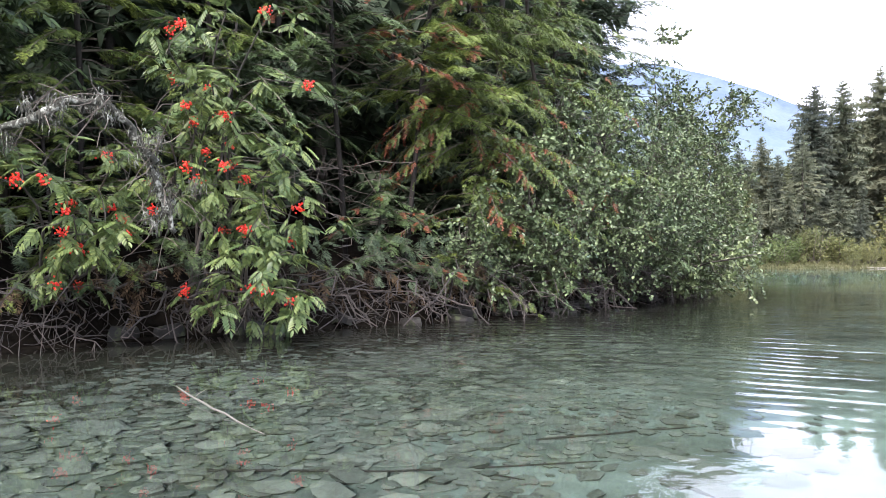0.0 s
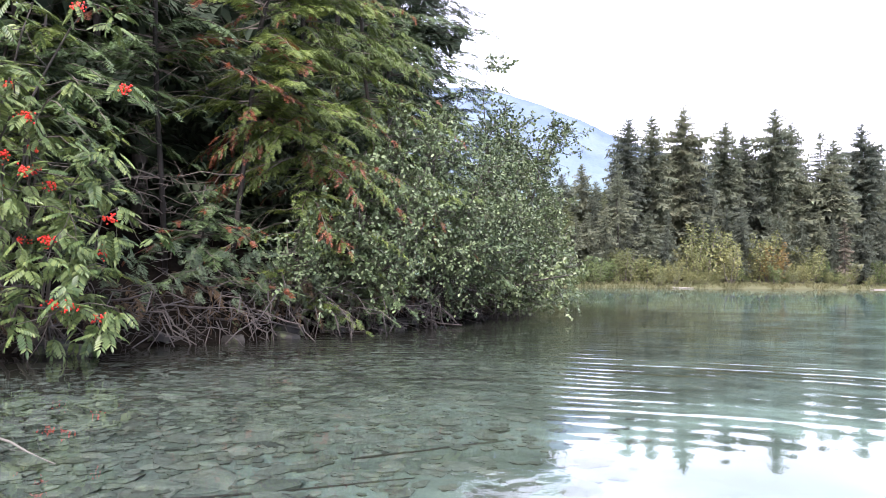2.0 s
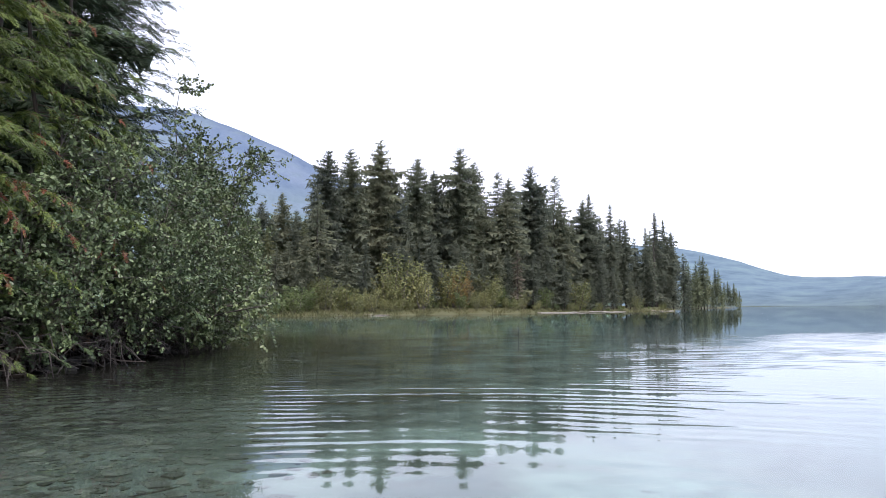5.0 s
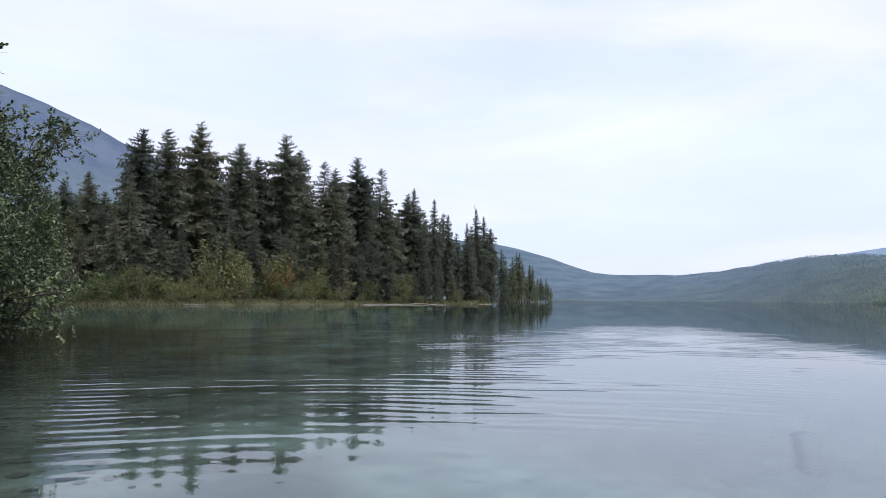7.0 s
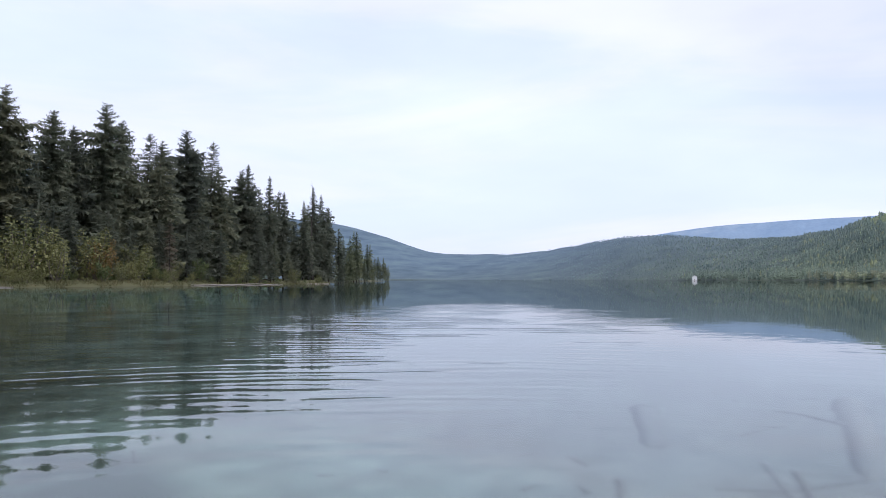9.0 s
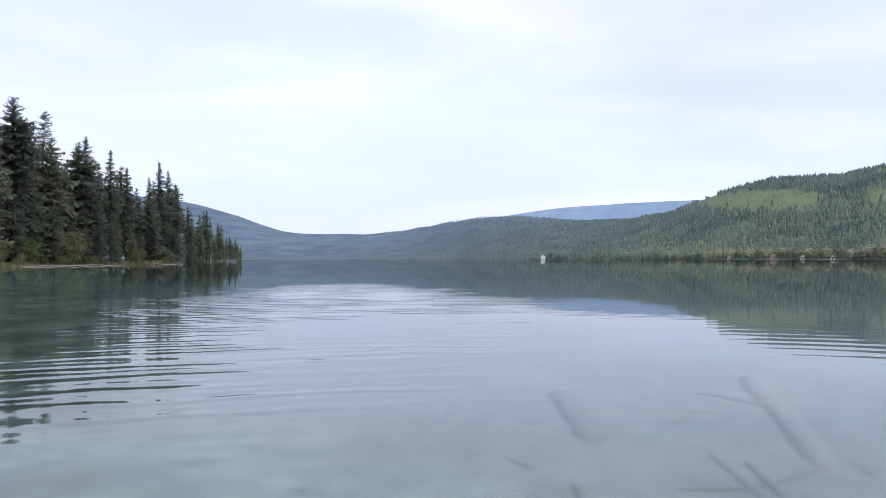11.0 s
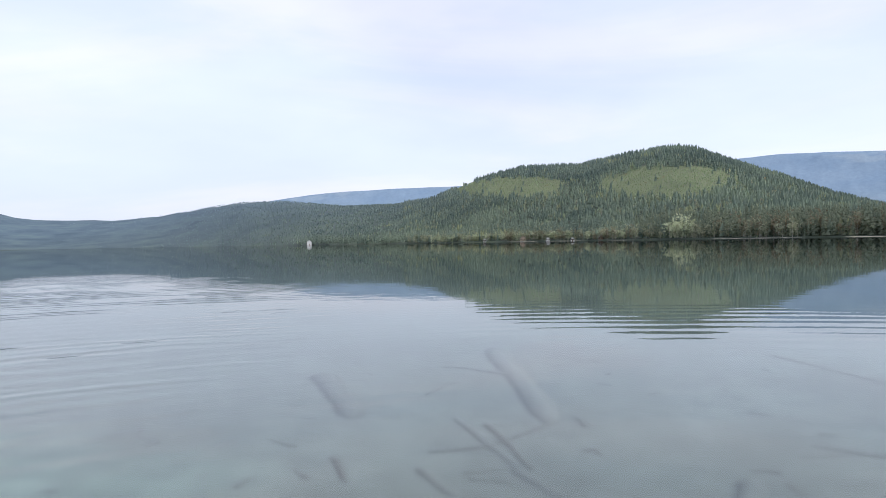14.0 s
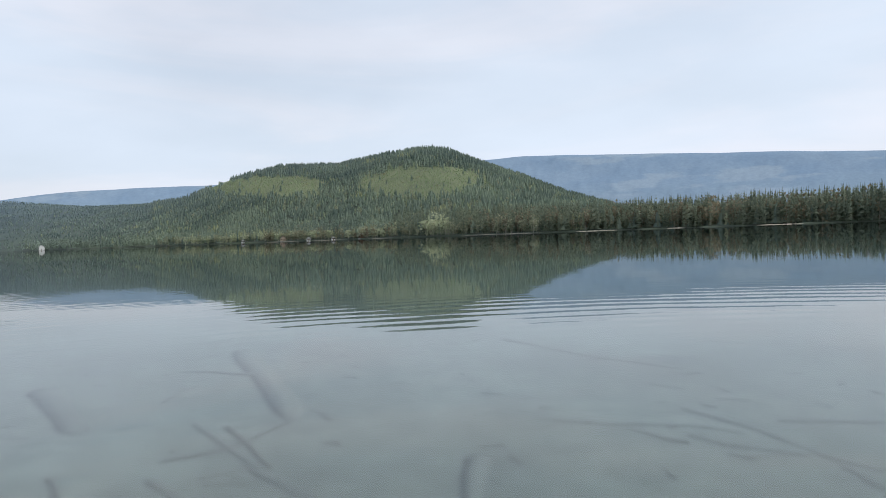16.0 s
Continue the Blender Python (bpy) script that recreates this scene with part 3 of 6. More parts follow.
def unevenness(x, y):
    """Small rises and hollows of the ground, coarser farther off."""
    rng = np.random.default_rng(5)
    bumpy = np.zeros(x.shape)
    for k in range(14):
        a, wl_ = rng.uniform(0, 6.28), 0.5 * 1.45 ** k
        amp = np.where(wl_ > np.hypot(x, y) * 0.03, 0.006 * wl_ ** 0.85, 0.0)
        bumpy += amp * np.sin((x * np.cos(a) + y * np.sin(a)) * 6.28 / wl_ + rng.uniform(0, 6.28)) * np.sin((y * np.cos(a) - x * np.sin(a)) * 5.1 / wl_ + rng.uniform(0, 6.28))
    return bumpy


def held(z, s, sf):
    return np.where(z < 0, np.clip(-z * 1.2, 0, 1) * 0.6, np.clip(np.maximum(s, sf), 0, 1))


CLEARINGS = ((87.8, 96.2, 3.3, 4.72), (98.6, 108.0, 2.9, 5.15))   # bearings and heights, degrees, of the two cut slopes


def build_ground():
    th = np.radians(np.concatenate([np.arange(-45, 140, 0.6), np.arange(140, 315, 3.0)]))
    r = np.concatenate([[0.3], np.geomspace(0.6, 30, 120), np.geomspace(31, 4900, 110)])
    T, R = np.meshgrid(th, r)
    x, y = np.sin(T) * R, np.cos(T) * R
    z, s, sf = ground_z(x, y)
    bumpy = unevenness(x, y)
    hold = held(z, s, sf)
    hill = np.where(sf > 60, np.clip(sf / 300, 0, 2.5), 1.0)
    z = z + bumpy * hold * hill
    v = np.stack([x, y, z], -1)
    nr, nt = x.shape
    i, j = np.meshgrid(np.arange(nr - 1), np.arange(nt), indexing="ij")
    j2 = (j + 1) % nt
    a, b, c, d = i * nt + j, i * nt + j2, (i + 1) * nt + j2, (i + 1) * nt + j
    zz, ss, sff, rr = z.ravel(), s.ravel(), sf.ravel(), R.ravel()
    tt = np.degrees(T.ravel()) % 360
    el = np.degrees(np.arctan2(zz, rr))
    m = np.zeros(zz.shape, int)                                # 0 bed
    m[(ss > -0.15) & (zz > -0.06)] = 1                         # 1 forest floor
    m[(ss > -0.5) & (ss < 9) & (rr > 40) & (rr < 400) & (zz > -0.05)] = 2   # 2 grassy shore
    m[(ss > -0.15) & (zz > -0.06) & (rr > 400)] = 4
    m[sff > -8] = 4                                            # 4 hill
    for t0, t1, e0, e1 in CLEARINGS:
        u, w = (tt - t0) / (t1 - t0), (el - e0) / (e1 - e0)
        m[(sff > 6) & ((2 * u - 1) ** 2 + (2 * w - 1) ** 2 < 1 + 0.25 * np.sin(tt * 7))] = 5   # 5 cut slopes
    h = Heap()
    f1, f2 = np.stack([a, c, b], -1).reshape(-1, 3), np.stack([a, d, c], -1).reshape(-1, 3)
    h.add(v, np.concatenate([f1, f2]))
    h.m = [m[np.concatenate([f1, f2])].max(1)]
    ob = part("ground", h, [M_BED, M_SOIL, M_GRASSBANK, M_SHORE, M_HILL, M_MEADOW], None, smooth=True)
    return tagged(ob, "stony lake bed, earth bank and forested hills in one sheet", "ground", kind="structure")


ground = build_ground()


def level(x, y):
    x, y = np.array([float(x)]), np.array([float(y)])
    z, s, sf = ground_z(x, y)
    return float((z + unevenness(x, y) * held(z, s, sf))[0])


def build_water():
    h = Heap()
    n = 96
    rings = [0.0, 20, 200, 1500, 4900]
    a = np.linspace(0, 2 * np.pi, n, endpoint=False)
    v = [(0, 0, 0)]
    for r in rings[1:]:
        v += [(math.cos(k) * r, math.sin(k) * r, 0) for k in a]
    f = [(0, 1 + k, 1 + (k + 1) % n) for k in range(n)]
    for i in range(len(rings) - 2):
        for k in range(n):
            p, q = 1 + i * n + k, 1 + i * n + (k + 1) % n
            f += [(p, p + n, q + n), (p, q + n, q)]
    h.add(v, f)
    lake = part("water", h, M_WATER)
    lake.visible_shadow = False
    return tagged(lake, "clear green lake water with faint spreading ripples", "water", kind="structure")


build_water()


def mountain(name, ths, els, d, thick, material, label, seed, jag):
    """A far ridge: a slope that climbs to its crest and falls behind it."""
    rng = np.random.default_rng(seed)
    th = np.arange(ths[0], ths[-1], 0.2)
    el = np.interp(th, ths, els)
    k = np.ones(9) / 9
    el = np.convolve(np.pad(el, 4, "edge"), k, "valid")
    for w in (7.0, 3.1, 1.3, 0.6):
        el = el + jag * w * 0.1 * np.sin(th * 6.28 / w + rng.uniform(0, 6.28))
    u = np.linspace(0, 1, 14)
    v = []
    for k, q in enumerate(u):
        r = d - thick * (1 - q)
        z = np.tan(np.radians(el)) * d * (q ** 1.15) + (0 if k in (0, 13) else 1) * np.convolve(rng.normal(0, d * 0.006, len(th) + 14), np.ones(15) / 15, 'valid')
        v.append(np.stack([np.sin(np.radians(th)) * r, np.cos(np.radians(th)) * r, z - 4], -1))
    v.append(np.stack([np.sin(np.radians(th)) * (d + 250), np.cos(np.radians(th)) * (d + 250), np.tan(np.radians(el)) * d * 0.8 - 4], -1))
    v = np.array(v)
    nr, nt = v.shape[:2]
    i, j = np.meshgrid(np.arange(nr - 1), np.arange(nt - 1), indexing="ij")
    a, b, c, e = i * nt + j, i * nt + j + 1, (i + 1) * nt + j + 1, (i + 1) * nt + j
    h = Heap().add(v, np.concatenate([np.stack([a, c, b], -1).reshape(-1, 3), np.stack([a, e, c], -1).reshape(-1, 3)]))
    return tagged(part(name, h, material, smooth=True), label, "mountain", kind="structure")


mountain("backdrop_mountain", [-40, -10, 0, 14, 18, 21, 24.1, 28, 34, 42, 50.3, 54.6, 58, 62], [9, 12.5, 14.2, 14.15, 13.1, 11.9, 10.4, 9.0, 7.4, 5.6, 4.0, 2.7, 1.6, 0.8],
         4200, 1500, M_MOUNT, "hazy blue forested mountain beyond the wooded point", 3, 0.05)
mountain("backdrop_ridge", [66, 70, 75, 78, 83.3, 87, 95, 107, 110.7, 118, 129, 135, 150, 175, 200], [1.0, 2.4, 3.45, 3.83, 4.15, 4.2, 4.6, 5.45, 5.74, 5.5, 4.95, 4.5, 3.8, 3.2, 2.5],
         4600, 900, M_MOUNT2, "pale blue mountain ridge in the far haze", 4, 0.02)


# ---------------------------------------------------------------- conifers of the wooded point
def bough_template(pairs):
    """A bough of unit length that sags and turns up at its tip: a spine, narrow side sprays and short hanging ones."""
    h = Heap()
    rng = np.random.default_rng(pairs)
    step = 0.94 / pairs
    x = [0.0, 0.3, 0.6, 0.85, 1.0]
    z = [0.0, -0.05, -0.13, -0.15, -0.1]
    for k in range(pairs):
        u = 0.05 + step * (k + 0.3)
        c = np.array((u, 0, np.interp(u, x, z)))
        for s in (-1, 1):
            length = rng.uniform(0.2, 0.38) * (1 - 0.5 * u)
            side = length * rng.uniform(0.5, 0.95)
            tip = c + np.array((length * rng.uniform(0.35, 0.9), s * side, -rng.uniform(0.05, 0.55) * length - 0.01))
            h.add([c - np.array((step * 0.45, 0, 0)), c + np.array((step * 0.5, 0, -0.01)), tip], [(0, 1, 2)])
        if k % 2:
            h.add([c - np.array((step * 0.7, 0, 0)), c + np.array((step * 0.7, 0, 0)), c + np.array((0.02, rng.uniform(-0.06, 0.06), -rng.uniform(0.1, 0.2)))], [(0, 1, 2)])
    h.add([(0, 0.02, 0), (0, -0.02, 0), (0.6, -0.02, -0.13), (0.6, 0.02, -0.13), (1.05, 0, -0.09)], [(0, 1, 2), (0, 2, 3), (3, 2, 4)])
    return np.concatenate(h.v), np.concatenate(h.f)


def point_conifer_meshes(seed, slim, gappy, pairs=9, close=1.0, material=M_PEN, spire=0.5):
    """A spruce of height 1 as two meshes: trunk and a crown of boughs in whorls, broad below and pointed above."""
    rng = np.random.default_rng(seed)
    trunk = Heap()
    p = bent(rng, (0, 0, -0.02), (0, 0, 0.99), 8, 0.012)
    tube(trunk, p, taper(0.011, 0.001, 8), 6)
    crown = Heap()
    at, d, size = [], [], []
    z = rng.uniform(0.05, 0.1)
    swell = rng.uniform(0.78, 1.2, 16)
    side, lean = rng.uniform(0, 6.28), rng.uniform(0.0, 0.22)
    while z < 0.985:
        full = slim * min(1.0, (1 - z) / spire) ** 0.8 * np.interp(z * 15, np.arange(16), swell) + 0.011
        if z < 0.2:
            full *= 0.75 + 1.25 * z
        whorl = rng.uniform(0.75, 1.15)
        for k in range(int(rng.integers(8, 12))):
            if rng.random() < gappy:
                continue
            a = rng.uniform(0, 6.28)
            at.append((0, 0, z + rng.normal(0, 0.007)))
            d.append((math.cos(a), math.sin(a), rng.uniform(-0.32, 0.02) + 0.75 * max(0.0, z - 0.7) / 0.3))
            size.append(full * whorl * (1 + lean * math.cos(a - side)) * (rng.uniform(0.6, 1.0) if rng.random() < 0.8 else rng.uniform(1.0, 1.25)))
        z += rng.uniform(0.012, 0.022) * (1.1 - 0.5 * z) * close
    tv, tf = bough_template(pairs)
    n = len(at)
    size = np.array(size)
    scatter(crown, tv, tf, np.array(at), np.array(d), size, rng.normal(0, 0.45, n), width=np.maximum(size, 0.045) * 1.15)
    tube(crown, [(0, 0, 0.95), (0, 0, 1.0)], (0.004, 0.001), 4)
    if gappy < 0.2:
        rings = np.linspace(0.1, 0.92, 12)
        tube(crown, [(0, 0, u) for u in rings], slim * 0.14 * np.minimum(1, (1 - rings) / spire) ** 0.8 * rng.uniform(0.6, 1.2, 12), 7)
    return trunk.mesh("trunk", M_BARK, True), crown.mesh("crown", material)


FILL_KINDS = [point_conifer_meshes(s, w, 0.04, 4, 2.1, spire=0.34) for s, w in ((17, 0.12), (18, 0.135), (19, 0.11), (20, 0.145))]
# Lighter copy of the point's needles, with haze put into the colour.
M_HAZEPEN = foliage("hazed_conifer_needles", (0.1, 0.12, 0.075), (0.14, 0.162, 0.095), (0.19, 0.205, 0.12), 0.3, 0.3, 0.85, by_tree=True, sheen=0.1)
HAZED_KINDS = [point_conifer_meshes(s, w, 0.05, 5, 1.7, M_HAZEPEN) for s, w in ((37, 0.13), (38, 0.15))]
DEEP_KINDS = [point_conifer_meshes(s, w, 0.05, 6, 1.5, M_SPRUCE_SHADED) for s, w in ((27, 0.15), (28, 0.17))]
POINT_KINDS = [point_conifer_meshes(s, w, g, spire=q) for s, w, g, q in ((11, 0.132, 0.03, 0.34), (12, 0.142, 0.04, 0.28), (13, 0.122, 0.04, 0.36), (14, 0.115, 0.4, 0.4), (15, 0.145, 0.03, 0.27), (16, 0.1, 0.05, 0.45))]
point_rng = np.random.default_rng(21)


def point_conifer(th, d, height, kind, wide=1.0, label="tall dark green spruce on the wooded point", kinds=POINT_KINDS):
    x, y = math.sin(radians(th)) * d, math.cos(radians(th)) * d
    tree = thing("spruce_tree", (x, y, level(x, y) - 0.05), label, "tree", "spruces on the point")
    tree.matrix_world = pose(x, y, level(x, y) - 0.05, point_rng.normal(0, 0.8), point_rng.normal(0, 0.8), point_rng.uniform(0, 360)) @ Matrix.Diagonal((height * wide, height * wide, height, 1))
    for name, me in zip(("trunk", "crown"), kinds[kind]):
        ob = new(name, me)
        ob.parent = tree
    return tree


POINT_TREES = [(19.1, 71, 9.0), (20.2, 71, 9.6), (21.7, 72, 10.6), (24.66, 74, 14.9), (26.6, 76, 15.6), (28.7, 78, 16.6), (30.1, 79, 13.2), (31.7, 82, 15.8), (32.9, 84, 14.8),
               (34.6, 85, 17.4), (36.1, 87, 16.2), (37.4, 89, 15.6), (38.5, 90, 15.0), (40.1, 94, 17.3), (40.7, 96, 15.2), (41.8, 100, 17.2), (43.0, 104, 11.2),
               (44.0, 108, 14.8), (44.4, 109, 15.6), (45.9, 113, 14.6), (46.9, 116, 12.6), (48.4, 121, 11.8), (49.1, 123, 14.2), (49.6, 125, 13.9), (50.2, 126, 11.9)]
for i, (th, d, height) in enumerate(POINT_TREES):
    kind = 3 if i in (11, 15) else (5 if th > 44 else (0, 1, 2, 4)[i % 4])
    point_conifer(th, d, height * 1.04, kind, 0.9 if th > 45 else 1.0)
    point_conifer(th + (0.62 if i % 2 else -0.6), d + 4 + 2.0 * (i % 3), height * (0.9 + 0.04 * (i % 3)), i % 4, 0.95, kinds=FILL_KINDS)
    point_conifer(th + (-0.7 if i % 2 else 0.75), d + 9 + 2.0 * (i % 3), height * (0.86 + 0.05 * (i % 3)), (i + 2) % 4, 1.1, kinds=FILL_KINDS)
for i in range(84):
    th = point_rng.uniform(13, 50)
    d = float(np.interp(th, [15, 20, 28, 39, 50.5], [60, 62, 68, 82, 118])) + point_rng.uniform(5, 24)
    tall = float(np.interp(th, [13, 22, 24, 40, 50], [8, 9.5, 14, 14.5, 10.5]))
    point_conifer(th, d, tall * point_rng.uniform(0.55, 0.95), i % 4, point_rng.uniform(0.9, 1.2), "smaller dark green spruce among the taller ones", FILL_KINDS)
for i in range(20):
    th = 50.8 + 3.9 * (i + 0.5) / 20
    d = 300 - (54.6 - th) * 14 + point_rng.uniform(-8, 10)
    tall = (15 if th < 53.4 else 9) * point_rng.uniform(0.6, 1.05) * (1.35 if abs(th - 52.2) < 0.15 else 1)
    point_conifer(th, d, tall, i % 2, 0.95, "spruce on the farther low point, lightened to stand for haze", HAZED_KINDS)
for i in range(46):
    th = 15 + 34 * (i + point_rng.uniform(0, 1)) / 46
    d = float(np.interp(th, [13, 20, 28, 39, 44, 50.5], [60, 61, 67, 81, 95, 117])) + point_rng.uniform(3.5, 7)
    point_conifer(th, d, point_rng.uniform(2.5, 7.5), i % 4, point_rng.uniform(0.95, 1.25), "young green spruce at the edge of the point", FILL_KINDS)
for i in range(16):
    th = 12.5 + 11 * (i + point_rng.uniform(0, 1)) / 16
    point_conifer(th, 66 + point_rng.uniform(0, 9), point_rng.uniform(7.0, 10.2), i % 2, 1.15, "pale green spruce in the woods behind the bay, lightened for haze", HAZED_KINDS)
for i, (x, y) in enumerate(((-9, 14), (-6.5, 15.5), (-4.5, 17.5), (-2, 18.5), (0, 20), (-8, 18), (-5, 21), (-2.5, 24), (0.2, 26), (-11, 9), (-10.5, 17), (-3.6, 13), (-1.5, 16), (-7, 11.5), (1.2, 17.5), (1.7, 20.5), (0.5, 16.2), (-0.3, 13.6), (-2.2, 12.2), (-5.6, 9.2))):
    point_conifer(math.degrees(math.atan2(x, y)), math.hypot(x, y), point_rng.uniform(9, 13), i % 2, 1.0, "dark spruce deep in the forest", DEEP_KINDS)


# ---------------------------------------------------------------- shrubs, grass and driftwood of the point
def clump_mesh(name, seed, leaves, material, leaf=0.16, tall=1.0):
    """A shrub of unit size: leaves in uneven bunches on a spray of stems."""
    rng = np.random.default_rng(seed)
    stems, crown = Heap(), Heap()
    at, d = [], []
    for k in range(16):
        a, lean = rng.uniform(0, 6.28), rng.uniform(0.1, 0.6)
        tip = np.array((math.cos(a) * lean, math.sin(a) * lean, tall * rng.uniform(0.55, 1.05)))
        p = bent(rng, (0.05 * math.cos(a), 0.05 * math.sin(a), -0.05), tip, 6, 0.12)
        tube(stems, p, taper(0.014, 0.004, 6), 4)
        m = leaves // 16
        t = rng.uniform(0.15, 1.05, m) ** 0.8
        base = np.stack([np.interp(t, np.linspace(0, 1, 6), p[:, i]) for i in range(3)], -1)
        at.append(base + rng.normal(0, 0.1, (m, 3)) * (1.25 - t)[:, None] + rng.normal(0, 0.03, (m, 3)))
        d.append(rng.normal(0, 1, (m, 3)) + np.array((0, 0, 0.3)))
    at, d = np.concatenate(at), np.concatenate(d)
    at[:, 2] = np.maximum(at[:, 2], 0.02)
    scatter(crown, LEAF_V[[0, 1, 3, 5]], np.array([(0, 2, 1), (0, 3, 2)]), at, d, leaf * rng.uniform(0.5, 1.1, len(at)), rng.uniform(-3, 3, len(at)))
    return stems.mesh("woody_base", M_TWIG), crown.mesh("leaves", material)


M_SHRUB_ORANGE = foliage("orange_autumn_leaves", (0.12, 0.085, 0.03), (0.2, 0.13, 0.045), (0.29, 0.2, 0.07), 0.3, 0.3, 0.6)
SHRUB_KINDS = [clump_mesh("shrub", 31, 1500, M_SHRUB, 0.085), clump_mesh("shrub", 32, 1500, M_SHRUB_GREEN, 0.085), clump_mesh("shrub", 33, 1700, M_SHRUB, 0.085, 1.6),
               clump_mesh("shrub", 34, 1500, M_SHRUB_GREEN, 0.085, 1.3), clump_mesh("shrub", 36, 1400, M_SHRUB_ORANGE, 0.085, 1.7)]
shrub_rng = np.random.default_rng(35)


def shrub(x, y, size, kind, label):
    ob = thing("shrub", (x, y, 0), label, "shrub", "shrubs along the shore")
    ob.matrix_world = pose(x, y, level(x, y) - 0.02, 0, 0, shrub_rng.uniform(0, 360)) @ Matrix.Diagonal((size * 1.25, size * 1.25, size, 1))
    for name, me in zip(("woody_base", "leaves"), SHRUB_KINDS[kind]):
        new(name, me).parent = ob
    return ob


def point_shore(th):
    return float(np.interp(th, [13, 20, 28, 39, 44, 50.5], [60, 61, 67, 81, 95, 117]))


for i in range(64):
    th = 14 + 36 * (i + shrub_rng.uniform(0, 1)) / 64
    d = point_shore(th) + shrub_rng.uniform(0.5, 4.5)
    yellow = shrub_rng.random() < (0.65 if 24 < th < 42 else 0.3)
    size = (shrub_rng.uniform(0.6, 1.5) if shrub_rng.random() < 0.75 else shrub_rng.uniform(1.5, 2.3)) * (1.0 if th < 40 else 0.6)
    shrub(math.sin(radians(th)) * d, math.cos(radians(th)) * d, size, (0, 2)[i % 2] if yellow else (1, 3)[i % 2],
          "yellowing autumn shrub on the grassy shore" if yellow else "green willow shrub on the grassy shore")
for th, dd, size, kind in ((29.4, 3.5, 2.2, 2), (30.2, 3.5, 3.3, 2), (31.0, 4, 2.9, 2), (31.5, 3.5, 2.0, 2), (33.8, 4, 3.0, 2), (34.3, 3, 2.2, 4), (34.8, 3, 1.8, 4), (36.9, 3.5, 2.2, 2), (20.9, 12, 3.9, 4), (21.9, 12, 3.6, 2), (41.0, 5, 2.0, 3), (43.4, 5, 2.4, 2)):
    d = point_shore(th) + dd
    shrub(math.sin(radians(th)) * d, math.cos(radians(th)) * d, size, kind, "orange-yellow autumn shrub before the dark spruces" if kind == 4 else "tall yellow-green shrub before the dark spruces")


def shore_grass():
    rng = np.random.default_rng(41)
    n = 14000
    th = rng.uniform(12, 50.3, n)
    d = np.interp(th, [13, 20, 28, 39, 44, 50.5], [60, 61, 67, 81, 95, 117]) + np.abs(rng.normal(0.2, 2.2, n)) - 0.8
    x, y = np.sin(np.radians(th)) * d, np.cos(np.radians(th)) * d
    z = ground_z(x, y)[0]
    keep = z > -0.12
    at = np.stack([x, y, z], -1)[keep]
    k = len(at)
    h = Heap()
    tv = np.array([(0, 0.1, 0), (0, -0.1, 0), (0.6, 0.07, 0.02), (1, 0, 0.2)], float)
    scatter(h, tv, np.array([(0, 1, 2), (1, 3, 2)]), at, rng.normal(0, 0.6, (k, 3)) + np.array((0, 0, 1)), rng.uniform(0.12, 0.42, k), rng.uniform(-3, 3, k))
    tagged(part("shore_grass", h, M_GRASS), "yellow-green grass fringe at the water's edge", "grass", kind="stuff")


shore_grass()


def driftwood(a, b, r, material=M_DRIFT, name="driftwood_log", label="bleached driftwood log lying on the shore", seed=1, stubs=3, cat="log"):
    """A log with a wandering axis, a broken end and a few branch stubs."""
    rng = np.random.default_rng(seed)
    a, b = np.array(a, float), np.array(b, float)
    length = np.linalg.norm(b - a)
    p = bent(rng, a, b, 9, 0.015)
    ob = thing(name, tuple(a), label, cat)
    h = Heap()
    girth = taper(r, r * 0.55, 9) * rng.uniform(0.85, 1.15, 9)
    girth[[0, 8]] *= 0.55
    tube(h, p - a, girth, 8)
    part("trunk", h, material, ob, smooth=True)
    for k in range(stubs):
        t = rng.integers(2, 8)
        q = p[t] - a
        g = Heap()
        tube(g, bent(rng, q, q + rng.normal(0, 1, 3) * min(length, 2.0) * 0.05, 4, 0.1), taper(r * 0.4, r * 0.12, 4), 5)
        part("branch_stub", g, material, ob, smooth=True)
    return ob


for k, (th, d0, length, turn) in enumerate(((38.9, 0.2, 3.2, 20), (40.2, 0.4, 5.5, 95), (41.6, 0.2, 4.5, 110), (44.0, 0.3, 6.0, 100), (27.5, 0.3, 2.4, 108), (24.9, 0.4, 1.6, 106), (48.6, 0.4, 5.0, 90), (43.0, 0.6, 3.0, 60))):
    d = point_shore(th) + d0
    x, y = math.sin(radians(th)) * d, math.cos(radians(th)) * d
    dx, dy = math.sin(radians(turn)) * length, math.cos(radians(turn)) * length
    driftwood((x, y, max(level(x, y), 0) + 0.07), (x + dx, y + dy, min(max(level(x + dx, y + dy), 0), 0.15) + 0.05), 0.065, seed=50 + k)


